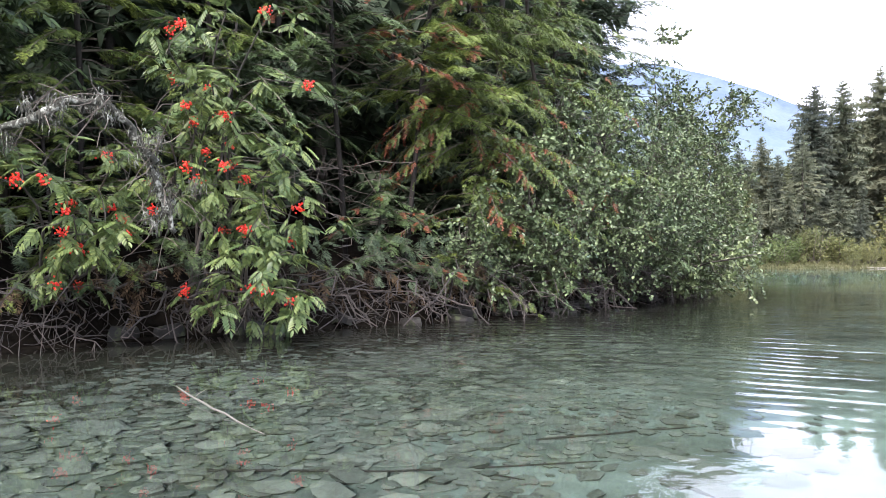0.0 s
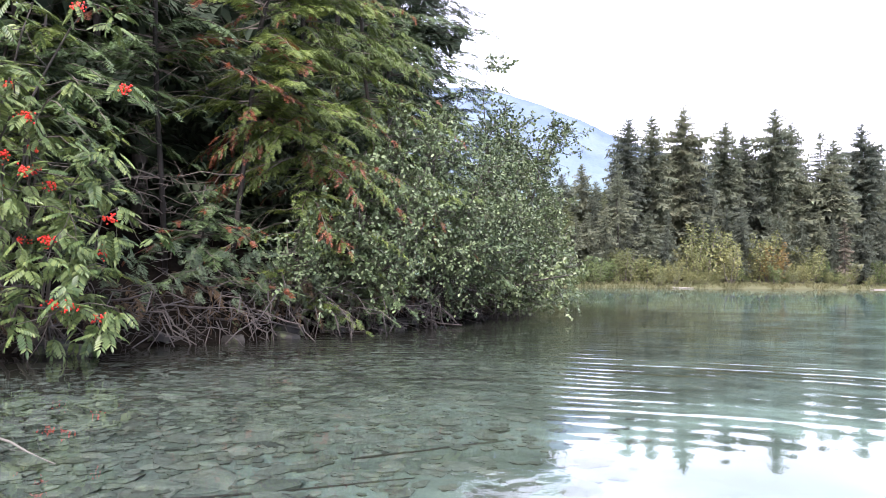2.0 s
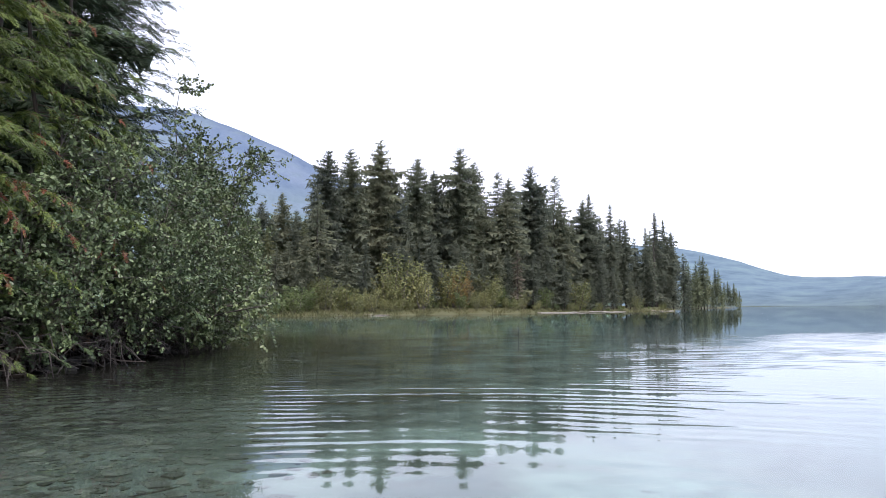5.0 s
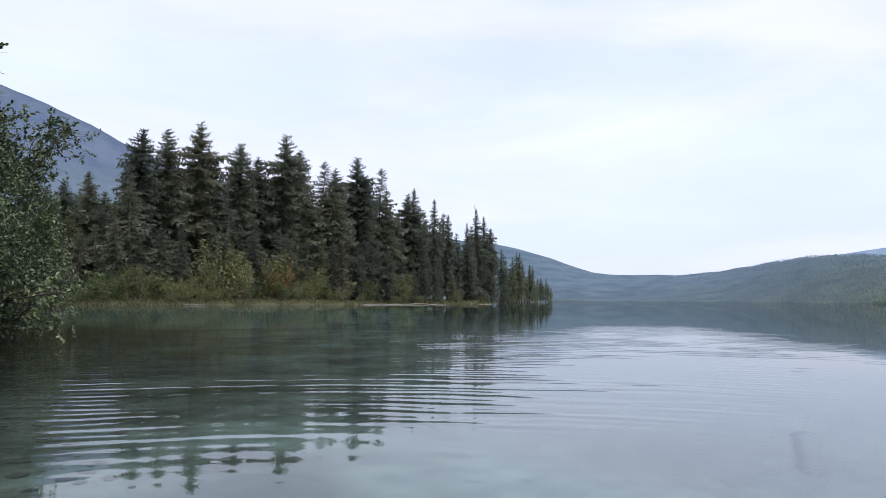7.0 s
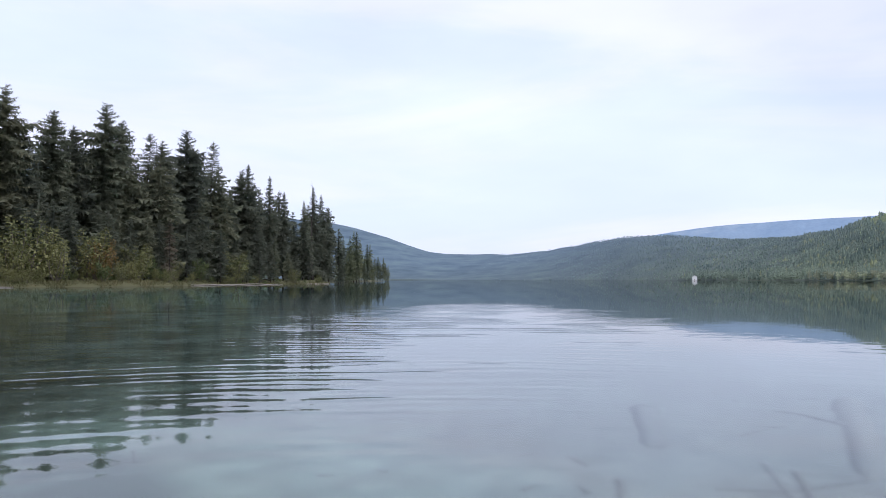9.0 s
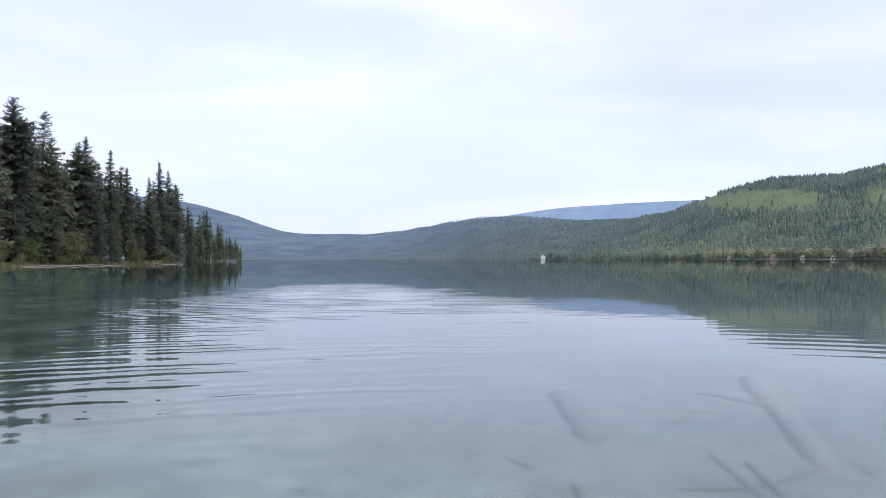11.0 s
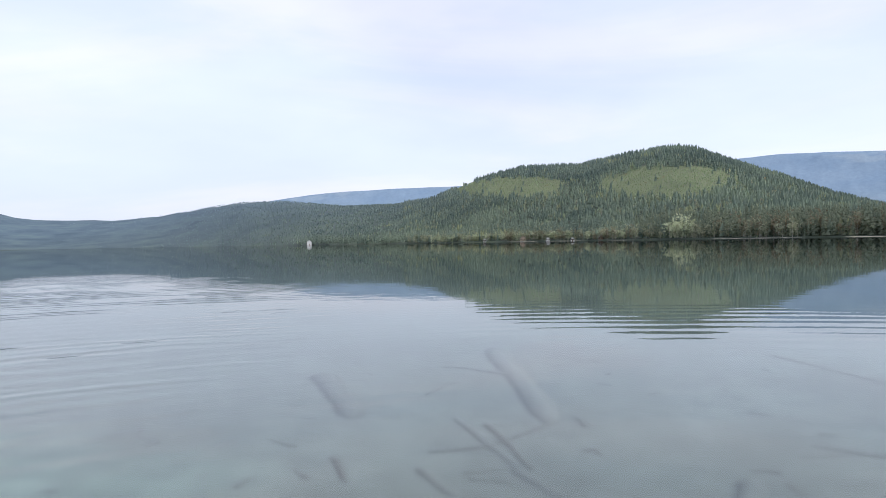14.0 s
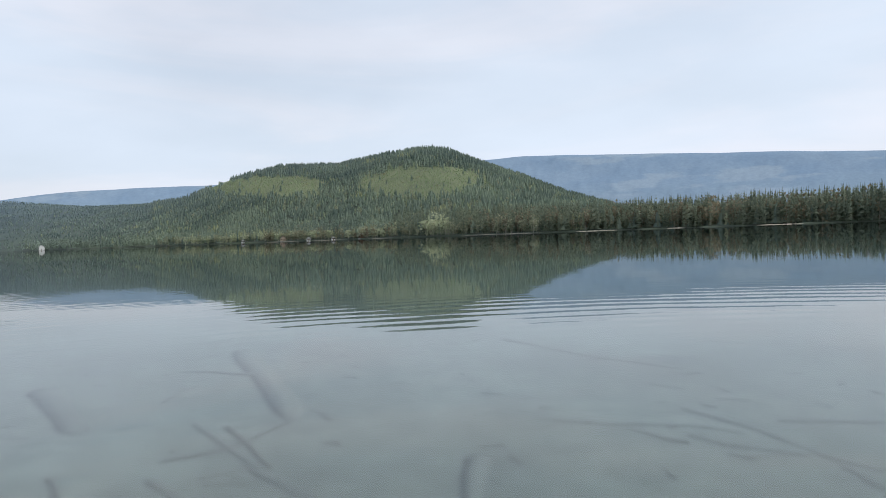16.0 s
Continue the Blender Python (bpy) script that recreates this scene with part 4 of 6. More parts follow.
def snag(th, d, tall, label="bare grey dead tree standing on the point"):
    rng = np.random.default_rng(int(th * 10))
    x, y = math.sin(radians(th)) * d, math.cos(radians(th)) * d
    ob = thing("dead_tree", (x, y, level(x, y) - 0.05), label, "tree")
    h = Heap()
    tube(h, bent(rng, (0, 0, 0), (rng.normal(0, 0.3), 0, tall), 8, 0.02), taper(0.14, 0.02, 8), 7)
    part("trunk", h, M_BARK, ob, smooth=True)
    for k in range(14):
        z = tall * rng.uniform(0.3, 0.97)
        a = rng.uniform(0, 6.28)
        length = (1.1 - z / tall) * rng.uniform(0.8, 1.8) + 0.2
        g = Heap()
        tube(g, bent(rng, (0, 0, z), (math.cos(a) * length, math.sin(a) * length, z + rng.uniform(-0.2, 0.4)), 4, 0.1), taper(0.03, 0.008, 4), 4)
        part("branch", g, M_BARK, ob)


snag(49.0, 121, 15.2)
M_DEADPEN = foliage("dying_spruce_needles", (0.09, 0.078, 0.062), (0.13, 0.112, 0.086), (0.17, 0.15, 0.11), 0.3, 0.2, 0.9, sheen=0.05)
DEAD_KINDS = [point_conifer_meshes(39, 0.13, 0.45, 6, 1.5, M_DEADPEN)]
point_conifer(39.1, 84.0, 6.6, 0, 1.0, "dying brown-grey spruce at the water's edge", DEAD_KINDS)
point_conifer(38.7, 85.0, 4.8, 0, 1.1, "dying brown-grey spruce at the water's edge", DEAD_KINDS)
snag(37.9, 92, 15.8)


# ---------------------------------------------------------------- woods and buildings across the lake
def wood_tree(tiers, sides, seed):
    """A spruce of unit height as one ragged, tiered skin."""
    rng = np.random.default_rng(seed)
    rings = []
    for k in range(tiers):
        z, r = 0.05 + 0.9 * k / tiers, 0.17 * (1 - k / tiers) ** 0.8 + 0.012
        a = np.linspace(0, 6.28, sides, endpoint=False) + rng.uniform(0, 0.6)
        for q, lift in ((1.0, 0.0), (0.5, 0.55 / tiers)):
            w = r * q * rng.uniform(0.65, 1.25, sides)
            rings.append(np.stack([np.cos(a) * w, np.sin(a) * w, z + lift + rng.uniform(-0.025, 0.025, sides)], -1))
    v = np.concatenate(rings + [[(0, 0, 1.0)]])
    f = []
    for i in range(len(rings) - 1):
        for j in range(sides):
            a, b = i * sides + j, i * sides + (j + 1) % sides
            f += [(a, b, b + sides), (a, b + sides, a + sides)]
    top = (len(rings) - 1) * sides
    f += [(top + j, top + (j + 1) % sides, len(v) - 1) for j in range(sides)]
    return v, np.array(f)


def shore_tree(seed, slim, tiers=10):
    """A spruce of unit height out of drooping pointed boughs, ragged and slender."""
    rng = np.random.default_rng(seed)
    h = Heap()
    tube(h, [(0, 0, -0.02), (0, 0, 0.97)], (0.012, 0.002), 3, cap=False)
    for k in range(tiers):
        z = 0.1 + 0.88 * (k + rng.uniform(-0.3, 0.3)) / tiers
        full = slim * min(1.0, (1 - z) / 0.7) ** 0.7 + 0.012
        for q in range(5 if z < 0.8 else 4):
            a, r = rng.uniform(0, 6.28), full * rng.uniform(0.55, 1.25)
            c, s = math.cos(a), math.sin(a)
            w = 0.5 * r + 0.01
            lift = 0.05 if z < 0.85 else 0.02
            h.add([(0, 0, z + lift), (c * r * 0.45 - s * w, s * r * 0.45 + c * w, z - 0.02), (c * r, s * r, z - 0.035 + rng.normal(0, 0.01)), (c * r * 0.45 + s * w, s * r * 0.45 - c * w, z - 0.025)], [(0, 1, 2), (0, 2, 3)])
    h.add([(0.008, 0, 0.93), (-0.006, 0.006, 0.93), (-0.006, -0.006, 0.93), (0, 0, 1.02)], [(0, 1, 3), (1, 2, 3), (2, 0, 3)])
    return np.concatenate(h.v), np.concatenate(h.f), np.concatenate(h.m)


def round_tree(seed):
    """A slender broadleaf tree of unit height: a pale trunk and loose leaves in an uneven column."""
    rng = np.random.default_rng(seed)
    h = Heap()
    tube(h, bent(rng, (0, 0, -0.03), (rng.normal(0, 0.03), 0, 0.8), 4, 0.03), taper(0.016, 0.005, 4), 4, cap=False, mat=1)
    n = 64
    at = rng.normal(0, 1, (n, 3)) * np.array((0.1, 0.1, 0.22)) + np.array((0, 0, 0.55))
    at += rng.normal(0, 0.07, (5, 3))[rng.integers(0, 5, n)]
    scatter(h, LEAF_V[[0, 1, 3, 5]], np.array([(0, 2, 1), (0, 3, 2)]), at, rng.normal(0, 1, (n, 3)), rng.uniform(0.09, 0.2, n), rng.uniform(-3, 3, n))
    return np.concatenate(h.v), np.concatenate(h.f), np.concatenate(h.m)


def planted(heap, template, x, y, z, height, rng, wide=1.0):
    tv, tf = template[:2]
    a = rng.uniform(0, 6.28, len(x))
    c, s = np.cos(a)[:, None], np.sin(a)[:, None]
    hgt = height[:, None]
    v = np.stack([(tv[None, :, 0] * c - tv[None, :, 1] * s) * hgt * wide + x[:, None], (tv[None, :, 0] * s + tv[None, :, 1] * c) * hgt * wide + y[:, None], tv[None, :, 2] * hgt + z[:, None] - 0.3], -1)
    f = tf[None] + (np.arange(len(x)) * len(tv))[:, None, None]
    heap.add(v.reshape(-1, 3), f.reshape(-1, 3))
    if len(template) > 2:
        heap.m[-1] = np.tile(template[2], len(x))


def openness(th, el):
    """0 in the woods, up to 1 in the middle of a cut slope."""
    out = np.zeros(th.shape)
    for t0, t1, e0, e1 in CLEARINGS:
        u, w = (th - t0) / (t1 - t0), (el - e0) / (e1 - e0)
        out = np.maximum(out, 1.25 + 0.2 * np.sin(th * 7) - (2 * u - 1) ** 2 - (2 * w - 1) ** 2)
    return np.clip(out * 2.2, 0, 1)


def woods(name, material, label, seed, n, th0, th1, tall, templates, r_max=1.02, edge=None, keep_clear=True, wide=1.0, thin=None, in_clearings=False):
    rng = np.random.default_rng(seed)
    th = rng.uniform(th0, th1, n)
    d0, d1 = np.interp(th, FAR_TH, FAR_D), np.interp(th, DEEP_TH, DEEP_D)
    if edge:
        r = d0 + 7 + rng.uniform(edge[0], edge[1], n)
    else:
        r = d0 + 8 + (d1 * r_max - d0) * rng.uniform(0, 1, n) ** 0.85
    x, y = np.sin(np.radians(th)) * r, np.cos(np.radians(th)) * r
    z = ground_z(x, y)[0]
    if in_clearings:
        ok = rng.random(n) < openness(th, np.degrees(np.arctan2(z, r))) * 0.5
        x, y, z, th = x[ok], y[ok], z[ok], th[ok]
    elif keep_clear:
        ok = rng.random(n) > 0.985 * openness(th, np.degrees(np.arctan2(z, r)))
        x, y, z, th = x[ok], y[ok], z[ok], th[ok]
    if thin:
        ok = rng.random(len(th)) < np.interp(th, thin, (0.0, 1.0))
        x, y, z, th = x[ok], y[ok], z[ok], th[ok]
    h = Heap()
    pick = rng.integers(0, len(templates), len(x))
    for k, t in enumerate(templates):
        m = pick == k
        planted(h, t, x[m], y[m], z[m], tall * rng.uniform(0.55, 1.15, m.sum()) * (np.interp(th[m], thin, (0.3, 1.0)) if thin else 1.0), rng, wide)
    tagged(part(name, h, [material, M_PALETRUNK]), label, "forest", kind="stuff")


M_PALETRUNK = rough_stuff("pale_trunks", (0.4, 0.39, 0.35), (0.65, 0.63, 0.57), 2, 0.8, 0.1, 0.01)
SMALL = [wood_tree(2, 4, s) for s in (61, 62, 63, 64)]
TINY = [wood_tree(2, 3, s) for s in (55, 56, 57)]
LARGE = [shore_tree(s, w) for s, w in ((65, 0.12), (66, 0.1), (67, 0.14), (68, 0.085), (69, 0.11))]
ROUND = [round_tree(s) for s in (71, 72, 73, 74, 75)]
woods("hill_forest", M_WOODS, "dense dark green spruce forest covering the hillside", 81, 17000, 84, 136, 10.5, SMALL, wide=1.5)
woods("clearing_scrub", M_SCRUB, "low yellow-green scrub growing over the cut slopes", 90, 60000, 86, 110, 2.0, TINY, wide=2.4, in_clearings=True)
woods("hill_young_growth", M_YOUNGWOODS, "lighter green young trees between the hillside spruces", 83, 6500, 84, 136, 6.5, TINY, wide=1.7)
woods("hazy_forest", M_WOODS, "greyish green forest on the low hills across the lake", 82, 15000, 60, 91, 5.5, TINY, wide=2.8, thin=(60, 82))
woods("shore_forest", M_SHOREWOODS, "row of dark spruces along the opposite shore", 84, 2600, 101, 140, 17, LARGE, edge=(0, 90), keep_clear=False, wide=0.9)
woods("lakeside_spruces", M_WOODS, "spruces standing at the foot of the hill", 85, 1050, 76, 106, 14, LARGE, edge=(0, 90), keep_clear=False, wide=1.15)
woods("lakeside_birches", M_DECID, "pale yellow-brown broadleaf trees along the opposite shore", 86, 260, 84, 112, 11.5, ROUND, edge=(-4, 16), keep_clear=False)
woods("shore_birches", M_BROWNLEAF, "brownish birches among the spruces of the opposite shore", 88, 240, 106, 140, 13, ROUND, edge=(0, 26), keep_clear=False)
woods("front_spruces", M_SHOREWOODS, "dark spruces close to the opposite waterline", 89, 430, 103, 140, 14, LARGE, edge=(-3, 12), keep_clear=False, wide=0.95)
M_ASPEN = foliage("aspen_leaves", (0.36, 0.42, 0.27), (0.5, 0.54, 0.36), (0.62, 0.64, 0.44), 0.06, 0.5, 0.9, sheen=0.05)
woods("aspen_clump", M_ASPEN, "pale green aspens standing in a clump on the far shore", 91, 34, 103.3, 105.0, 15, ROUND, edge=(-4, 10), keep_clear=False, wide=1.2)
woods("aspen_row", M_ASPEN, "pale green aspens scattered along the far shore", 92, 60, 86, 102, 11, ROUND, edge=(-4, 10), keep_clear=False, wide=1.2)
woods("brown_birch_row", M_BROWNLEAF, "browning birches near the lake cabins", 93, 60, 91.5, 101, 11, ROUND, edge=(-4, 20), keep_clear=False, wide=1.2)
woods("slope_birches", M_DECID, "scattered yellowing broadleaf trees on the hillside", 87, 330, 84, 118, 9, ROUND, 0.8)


def gravel_shore():
    """Pale strips of gravel along the opposite waterline."""
    rng = np.random.default_rng(95)
    h = Heap()
    for t0, t1 in ((91.6, 94.0), (94.6, 97.5), (99.0, 101.0), (106.0, 112.0), (114.5, 117.5), (121.0, 122.2), (127.0, 130.0)):
        th = np.linspace(t0, t1, 24)
        d = np.interp(th, FAR_TH, FAR_D)
        rise = 0.24 * np.sin(np.linspace(0, np.pi, 24)) ** 0.5 * rng.uniform(0.3, 1.2, 24)
        s, k = np.sin(np.radians(th)), np.cos(np.radians(th))
        v = np.concatenate([np.stack([s * (d - 9), k * (d - 9), th * 0 - 0.06], -1), np.stack([s * (d - 6), k * (d - 6), rise], -1), np.stack([s * (d - 1), k * (d - 1), rise + 0.05], -1)])
        f = [(a + r, a + r + 1, a + r + 25) for r in (0, 24) for a in range(23)] + [(a + r, a + r + 25, a + r + 24) for r in (0, 24) for a in range(23)]
        h.add(v, f)
    tagged(part("gravel_shore", h, M_SHORE, smooth=True), "pale gravel strips along the opposite waterline", "shore", kind="structure")


gravel_shore()


def box(heap, x0, x1, y0, y1, z0, z1):
    v = [(x, y, z) for x in (x0, x1) for y in (y0, y1) for z in (z0, z1)]
    q = [(0, 1, 3, 2), (4, 6, 7, 5), (0, 4, 5, 1), (2, 3, 7, 6), (0, 2, 6, 4), (1, 5, 7, 3)]
    heap.add(v, [t for a, b, c, d in q for t in ((a, b, c), (a, c, d))])
    return heap


M_WHITE = rough_stuff("white_boards", (0.8, 0.8, 0.78), (0.9, 0.9, 0.88), 2, 0.6, 0.1, 0.01)
M_ROOF = rough_stuff("grey_roofing", (0.3, 0.3, 0.3), (0.5, 0.5, 0.5), 2, 0.6, 0.1, 0.01)
M_BROWN = rough_stuff("brown_boards", (0.12, 0.08, 0.05), (0.22, 0.15, 0.1), 2, 0.7, 0.1, 0.01)
M_TAN = rough_stuff("tan_boards", (0.55, 0.43, 0.31), (0.68, 0.55, 0.42), 2, 0.7, 0.1, 0.01)
M_GLASS_DARK = rough_stuff("dark_window", (0.03, 0.035, 0.04), (0.05, 0.055, 0.06), 1, 0.1, 0.0, 0.01)


def lake_house(th, off, w, l, tall, wall_mat, roof_mat, label, windows=True):
    """A gabled cabin that faces the lake: walls, roof, door and two windows."""
    d = float(np.interp(th, FAR_TH, FAR_D)) + off
    x, y = math.sin(radians(th)) * d, math.cos(radians(th)) * d
    ob = thing("lake_cabin", (x, y, max(level(x, y), 0.3) - 0.1), label, "house", turn=-th)
    walls = box(Heap(), -w / 2, w / 2, -l / 2, l / 2, 0, tall)
    ridge = tall + w * 0.42
    walls.add([(-w / 2, -l / 2, tall), (w / 2, -l / 2, tall), (0, -l / 2, ridge), (-w / 2, l / 2, tall), (w / 2, l / 2, tall), (0, l / 2, ridge)], [(0, 1, 2), (4, 3, 5)])
    part("wall", walls, wall_mat, ob)
    roof = Heap()
    for s in (-1, 1):
        e = 0.5
        lo, hi = np.array((s * (w / 2 + e), tall - 0.35)), np.array((0, ridge + 0.05))
        v = [(p[0], yy, p[1] + k) for yy in (-l / 2 - e, l / 2 + e) for p in (lo, hi) for k in (0.0, 0.2)]
        q = [(0, 1, 3, 2), (4, 6, 7, 5), (0, 4, 5, 1), (2, 3, 7, 6), (0, 2, 6, 4), (1, 5, 7, 3)]
        roof.add(v, [t for a, b, c, f in q for t in ((a, b, c), (a, c, f))])
    part("roof", roof, roof_mat, ob)
    part("footing", box(Heap(), -w / 2 - 0.3, w / 2 + 0.3, -l / 2 - 0.3, l / 2 + 0.3, -0.8, -0.004), M_ROOF, ob)
    part("door", box(Heap(), -0.5, 0.5, -l / 2 - 0.06, -l / 2 - 0.004, 0.1, 2.1), M_BROWN, ob)
    for s in (-1, 1) if windows else ():
        part("window", box(Heap(), s * w * 0.3 - 0.6, s * w * 0.3 + 0.6, -l / 2 - 0.05, -l / 2 - 0.004, 1.0, 2.2), M_GLASS_DARK, ob)
    return ob


lake_house(76.95, -6, 8.0, 8.0, 5.0, M_WHITE, M_WHITE, "small white gabled boathouse at the far waterline", False)
lake_house(92.85, 5, 7.0, 6.0, 2.8, M_TAN, M_ROOF, "low tan cabin with a grey roof beside a sandy landing")
lake_house(98.6, 5, 6.5, 5.0, 2.4, M_BROWN, M_WHITE, "small brown cabin with a white roof by the lake")
lake_house(94.7, 1, 4.5, 4.0, 2.3, M_WHITE, M_ROOF, "tiny white cabin on the far shore")
lake_house(96.5, 1, 4.0, 4.0, 2.2, M_WHITE, M_ROOF, "tiny white shed on the far shore")
lake_house(90.0, 2, 4.0, 4.0, 2.4, M_WHITE, M_ROOF, "small pale lakeside cabin half hidden by trees")


# ---------------------------------------------------------------- the near bank
def near_conifer(x, y, tall, seed, material, fronds, label, boughs=34, reach=1.9, z0=0.7, z1=4.3, per=46, frond=(0.13, 0.24), droop=0.35, rust=0.0, twigs=16,
                 trunk_r=0.032, toward=None, name="spruce_tree", apart=True):
    """A forest-edge conifer: trunk, boughs with flat needle sprays, some of them rust-red and dead, and dry lower twigs."""
    rng = np.random.default_rng(seed)
    g = level(x, y)
    ob = thing(name, (x, y, g - 0.05), label, "tree", "conifers of the near bank")
    trunk = Heap()
    line = bent(rng, (0, 0, -0.1), (rng.normal(0, 0.25), rng.normal(0, 0.25), tall), 12, 0.02)
    tube(trunk, line, taper(trunk_r, 0.012, 12), 9)
    part("trunk", trunk, M_TRUNK, ob, smooth=True)
    whole = Heap()
    mats = [M_TWIG, material, M_RUST]
    heights = np.concatenate([rng.uniform(z0, z1, boughs), rng.uniform(z1, tall * 0.97, max(4, boughs // 4))])
    for z in heights:
        t = z / tall
        o = np.array([np.interp(z, line[:, 2], line[:, 0]), np.interp(z, line[:, 2], line[:, 1]), z])
        a = rng.uniform(0, 2 * np.pi)
        if toward is not None and rng.random() < 0.65:
            a = toward + rng.normal(0, 1.0)
        length = reach * (1 - t) ** 0.55 * rng.uniform(0.6, 1.15) + 0.15
        rise = rng.uniform(-0.15, 0.3)
        out = np.array((math.cos(a), math.sin(a), rise))
        s = np.linspace(0, 1, 6)[:, None]
        axis = o + out * length * s - np.array((0, 0, droop * length)) * s ** 2 + np.cumsum(rng.normal(0, 0.012, (6, 3)), 0) * (s > 0)
        heap = Heap() if apart else whole
        tube(heap, axis, taper(0.004 + 0.006 * length, 0.002, 6), 3, cap=False)
        k = max(4, int(per * length / reach + 3))
        q = np.sort(rng.uniform(0.08, 1.0, k))
        q[-1] = 1.0
        at = np.stack([np.interp(q, s[:, 0], axis[:, i]) for i in range(3)], -1)
        side = np.where(np.arange(k) % 2 == 0, 1.0, -1.0)
        cross = np.array((-math.sin(a), math.cos(a), 0))
        d = out * 0.75 + cross * (side * rng.uniform(0.3, 1.0, k) * (q < 0.97))[:, None] + np.stack([np.zeros(k), np.zeros(k), -droop * q - rng.uniform(-0.05, 0.55, k)], -1)
        size = rng.uniform(*frond, k) * (1.15 - 0.45 * q) * min(1.0, 0.45 + 0.4 * length)
        withered = (rng.random(k) < rust * 3.8 * q) if rng.random() < 0.36 else np.zeros(k, bool)
        pick = rng.integers(0, len(fronds), k)
        for j, (tv, tf) in enumerate(fronds):
            for slot, m in ((1, (pick == j) & ~withered), (2, (pick == j) & withered)):
                if m.any():
                    scatter(heap, tv, tf, at[m], d[m], size[m], rng.normal(0, 0.35, m.sum()), mat=slot)
        if apart:
            heap.v = [v - o for v in heap.v]
            b = part("bough", heap, mats, ob)
            b.location = o
    if not apart:
        part("crown", whole, mats, ob)
    dry = Heap()
    for k in range(twigs):
        z = rng.uniform(0.25, min(4.0, tall * 0.5))
        a = rng.uniform(0, 6.28)
        length = rng.uniform(0.3, 1.1)
        o = np.array([np.interp(z, line[:, 2], line[:, 0]), np.interp(z, line[:, 2], line[:, 1]), z])
        e = o + np.array((math.cos(a), math.sin(a), rng.uniform(-0.3, 0.25))) * length
        p = bent(rng, o, e, 5, 0.1)
        tube(dry, p, taper(0.008, 0.002, 5), 3, cap=False)
        for w in range(3):
            u = p[rng.integers(1, 5)]
            tube(dry, bent(rng, u, u + rng.normal(0, 0.16, 3), 3, 0.1), taper(0.004, 0.0015, 3), 3, cap=False)
    tagged(part("dry_brush", dry, M_TWIG, ob, "bare grey dry twigs"), kind="stuff")
    return ob


LAKEWARD = -1.0     # direction from the bank out over the water, radians from the x axis
near_conifer(-3.6, 7.2, 9, 101, M_HEMLOCK, FRONDS, "yellow-green hemlock at the edge of the bank", boughs=42, reach=1.7, toward=LAKEWARD, name="hemlock_tree")
near_conifer(-2.7, 8.1, 11, 102, M_SPRUCE, FRONDS, "green spruce behind the rowan on the bank", boughs=44, reach=1.9, z0=1.3, toward=LAKEWARD)
near_conifer(-1.3, 8.9, 12, 103, M_SPRUCE, FRONDS, "green spruce with bare dry lower limbs and some rust-red sprays", boughs=34, reach=1.9, z0=2.2, toward=LAKEWARD, twigs=55, rust=0.25)
near_conifer(-0.65, 9.05, 11, 108, M_HEMLOCK, FRONDS, "bright yellow-green hemlock on the bank with a few rust-red sprays", boughs=40, reach=1.5, z0=1.9, toward=LAKEWARD, rust=0.12, droop=0.3, name="hemlock_tree")
near_conifer(0.2, 9.5, 11, 104, M_CEDAR, DROOPY, "drooping yellow-green cedar with rust-red dead sprays", boughs=64, reach=1.4, toward=LAKEWARD, rust=0.15, droop=0.45, twigs=30, name="cedar_tree")
near_conifer(0.95, 10.4, 12, 105, M_CEDAR, DROOPY, "tall cedar with yellowing tips on the bank", boughs=56, reach=1.45, toward=LAKEWARD, rust=0.05, droop=0.42, name="cedar_tree")
near_conifer(1.6, 12.0, 12, 106, M_SPRUCE, FRONDS, "spruce behind the alder bushes", boughs=62, reach=1.9, toward=LAKEWARD)
near_conifer(-4.9, 6.2, 10, 107, M_SPRUCE, COARSE, "dark spruce on the bank hung with lichen", boughs=50, reach=1.8, toward=LAKEWARD, per=20, frond=(0.35, 0.55))
BACK = [(2.7, 17.0, 14, 2.3), (1.7, 18.8, 16, 2.4), (0.6, 14.5, 15, 2.2), (-1.0, 12.4, 14, 2.0), (-2.6, 11.2, 14, 2.0), (-4.4, 10.0, 14, 2.1), (-6.3, 8.6, 13, 2.0), (-0.4, 17.5, 16, 2.2),
        (-3.2, 15.0, 16, 2.3), (-6.2, 13.0, 16, 2.3), (-8.5, 10.0, 15, 2.2), (-7.5, 5.0, 13, 2.0), (-9.0, 1.0, 13, 2.1), (1.2, 23.0, 17, 2.4), (-2.5, 21, 17, 2.4), (-10.5, -4.0, 14, 2.3),
        (-4.0, 8.7, 12, 1.8), (-7.2, 7.2, 12, 2.0), (-1.9, 13.4, 14, 2.0), (-5.2, 11.4, 14, 2.1), (0.8, 12.6, 13, 1.9), (2.2, 14.4, 13, 1.9)]
# trees beyond x = -7 stand unseen, added for reflection and shade
for k, (x, y, tall, reach) in enumerate(BACK):
    edge = k in (0, 1, 21)      # those that stand against the sky
    near_conifer(x, y, tall, 120 + k, M_SPRUCE_SHADED, FRONDS if edge else COARSE, "tall dark spruce standing deeper in the forest", boughs=84 if edge else (26 if x > -7 else 14), reach=reach,
                 z0=0.6, z1=8.0, per=22 if edge else 12, frond=(0.28, 0.46) if edge else (0.5, 0.8), twigs=12, trunk_r=0.06, toward=LAKEWARD + 0.5 if edge else None, apart=False, droop=0.12 if edge else 0.35)
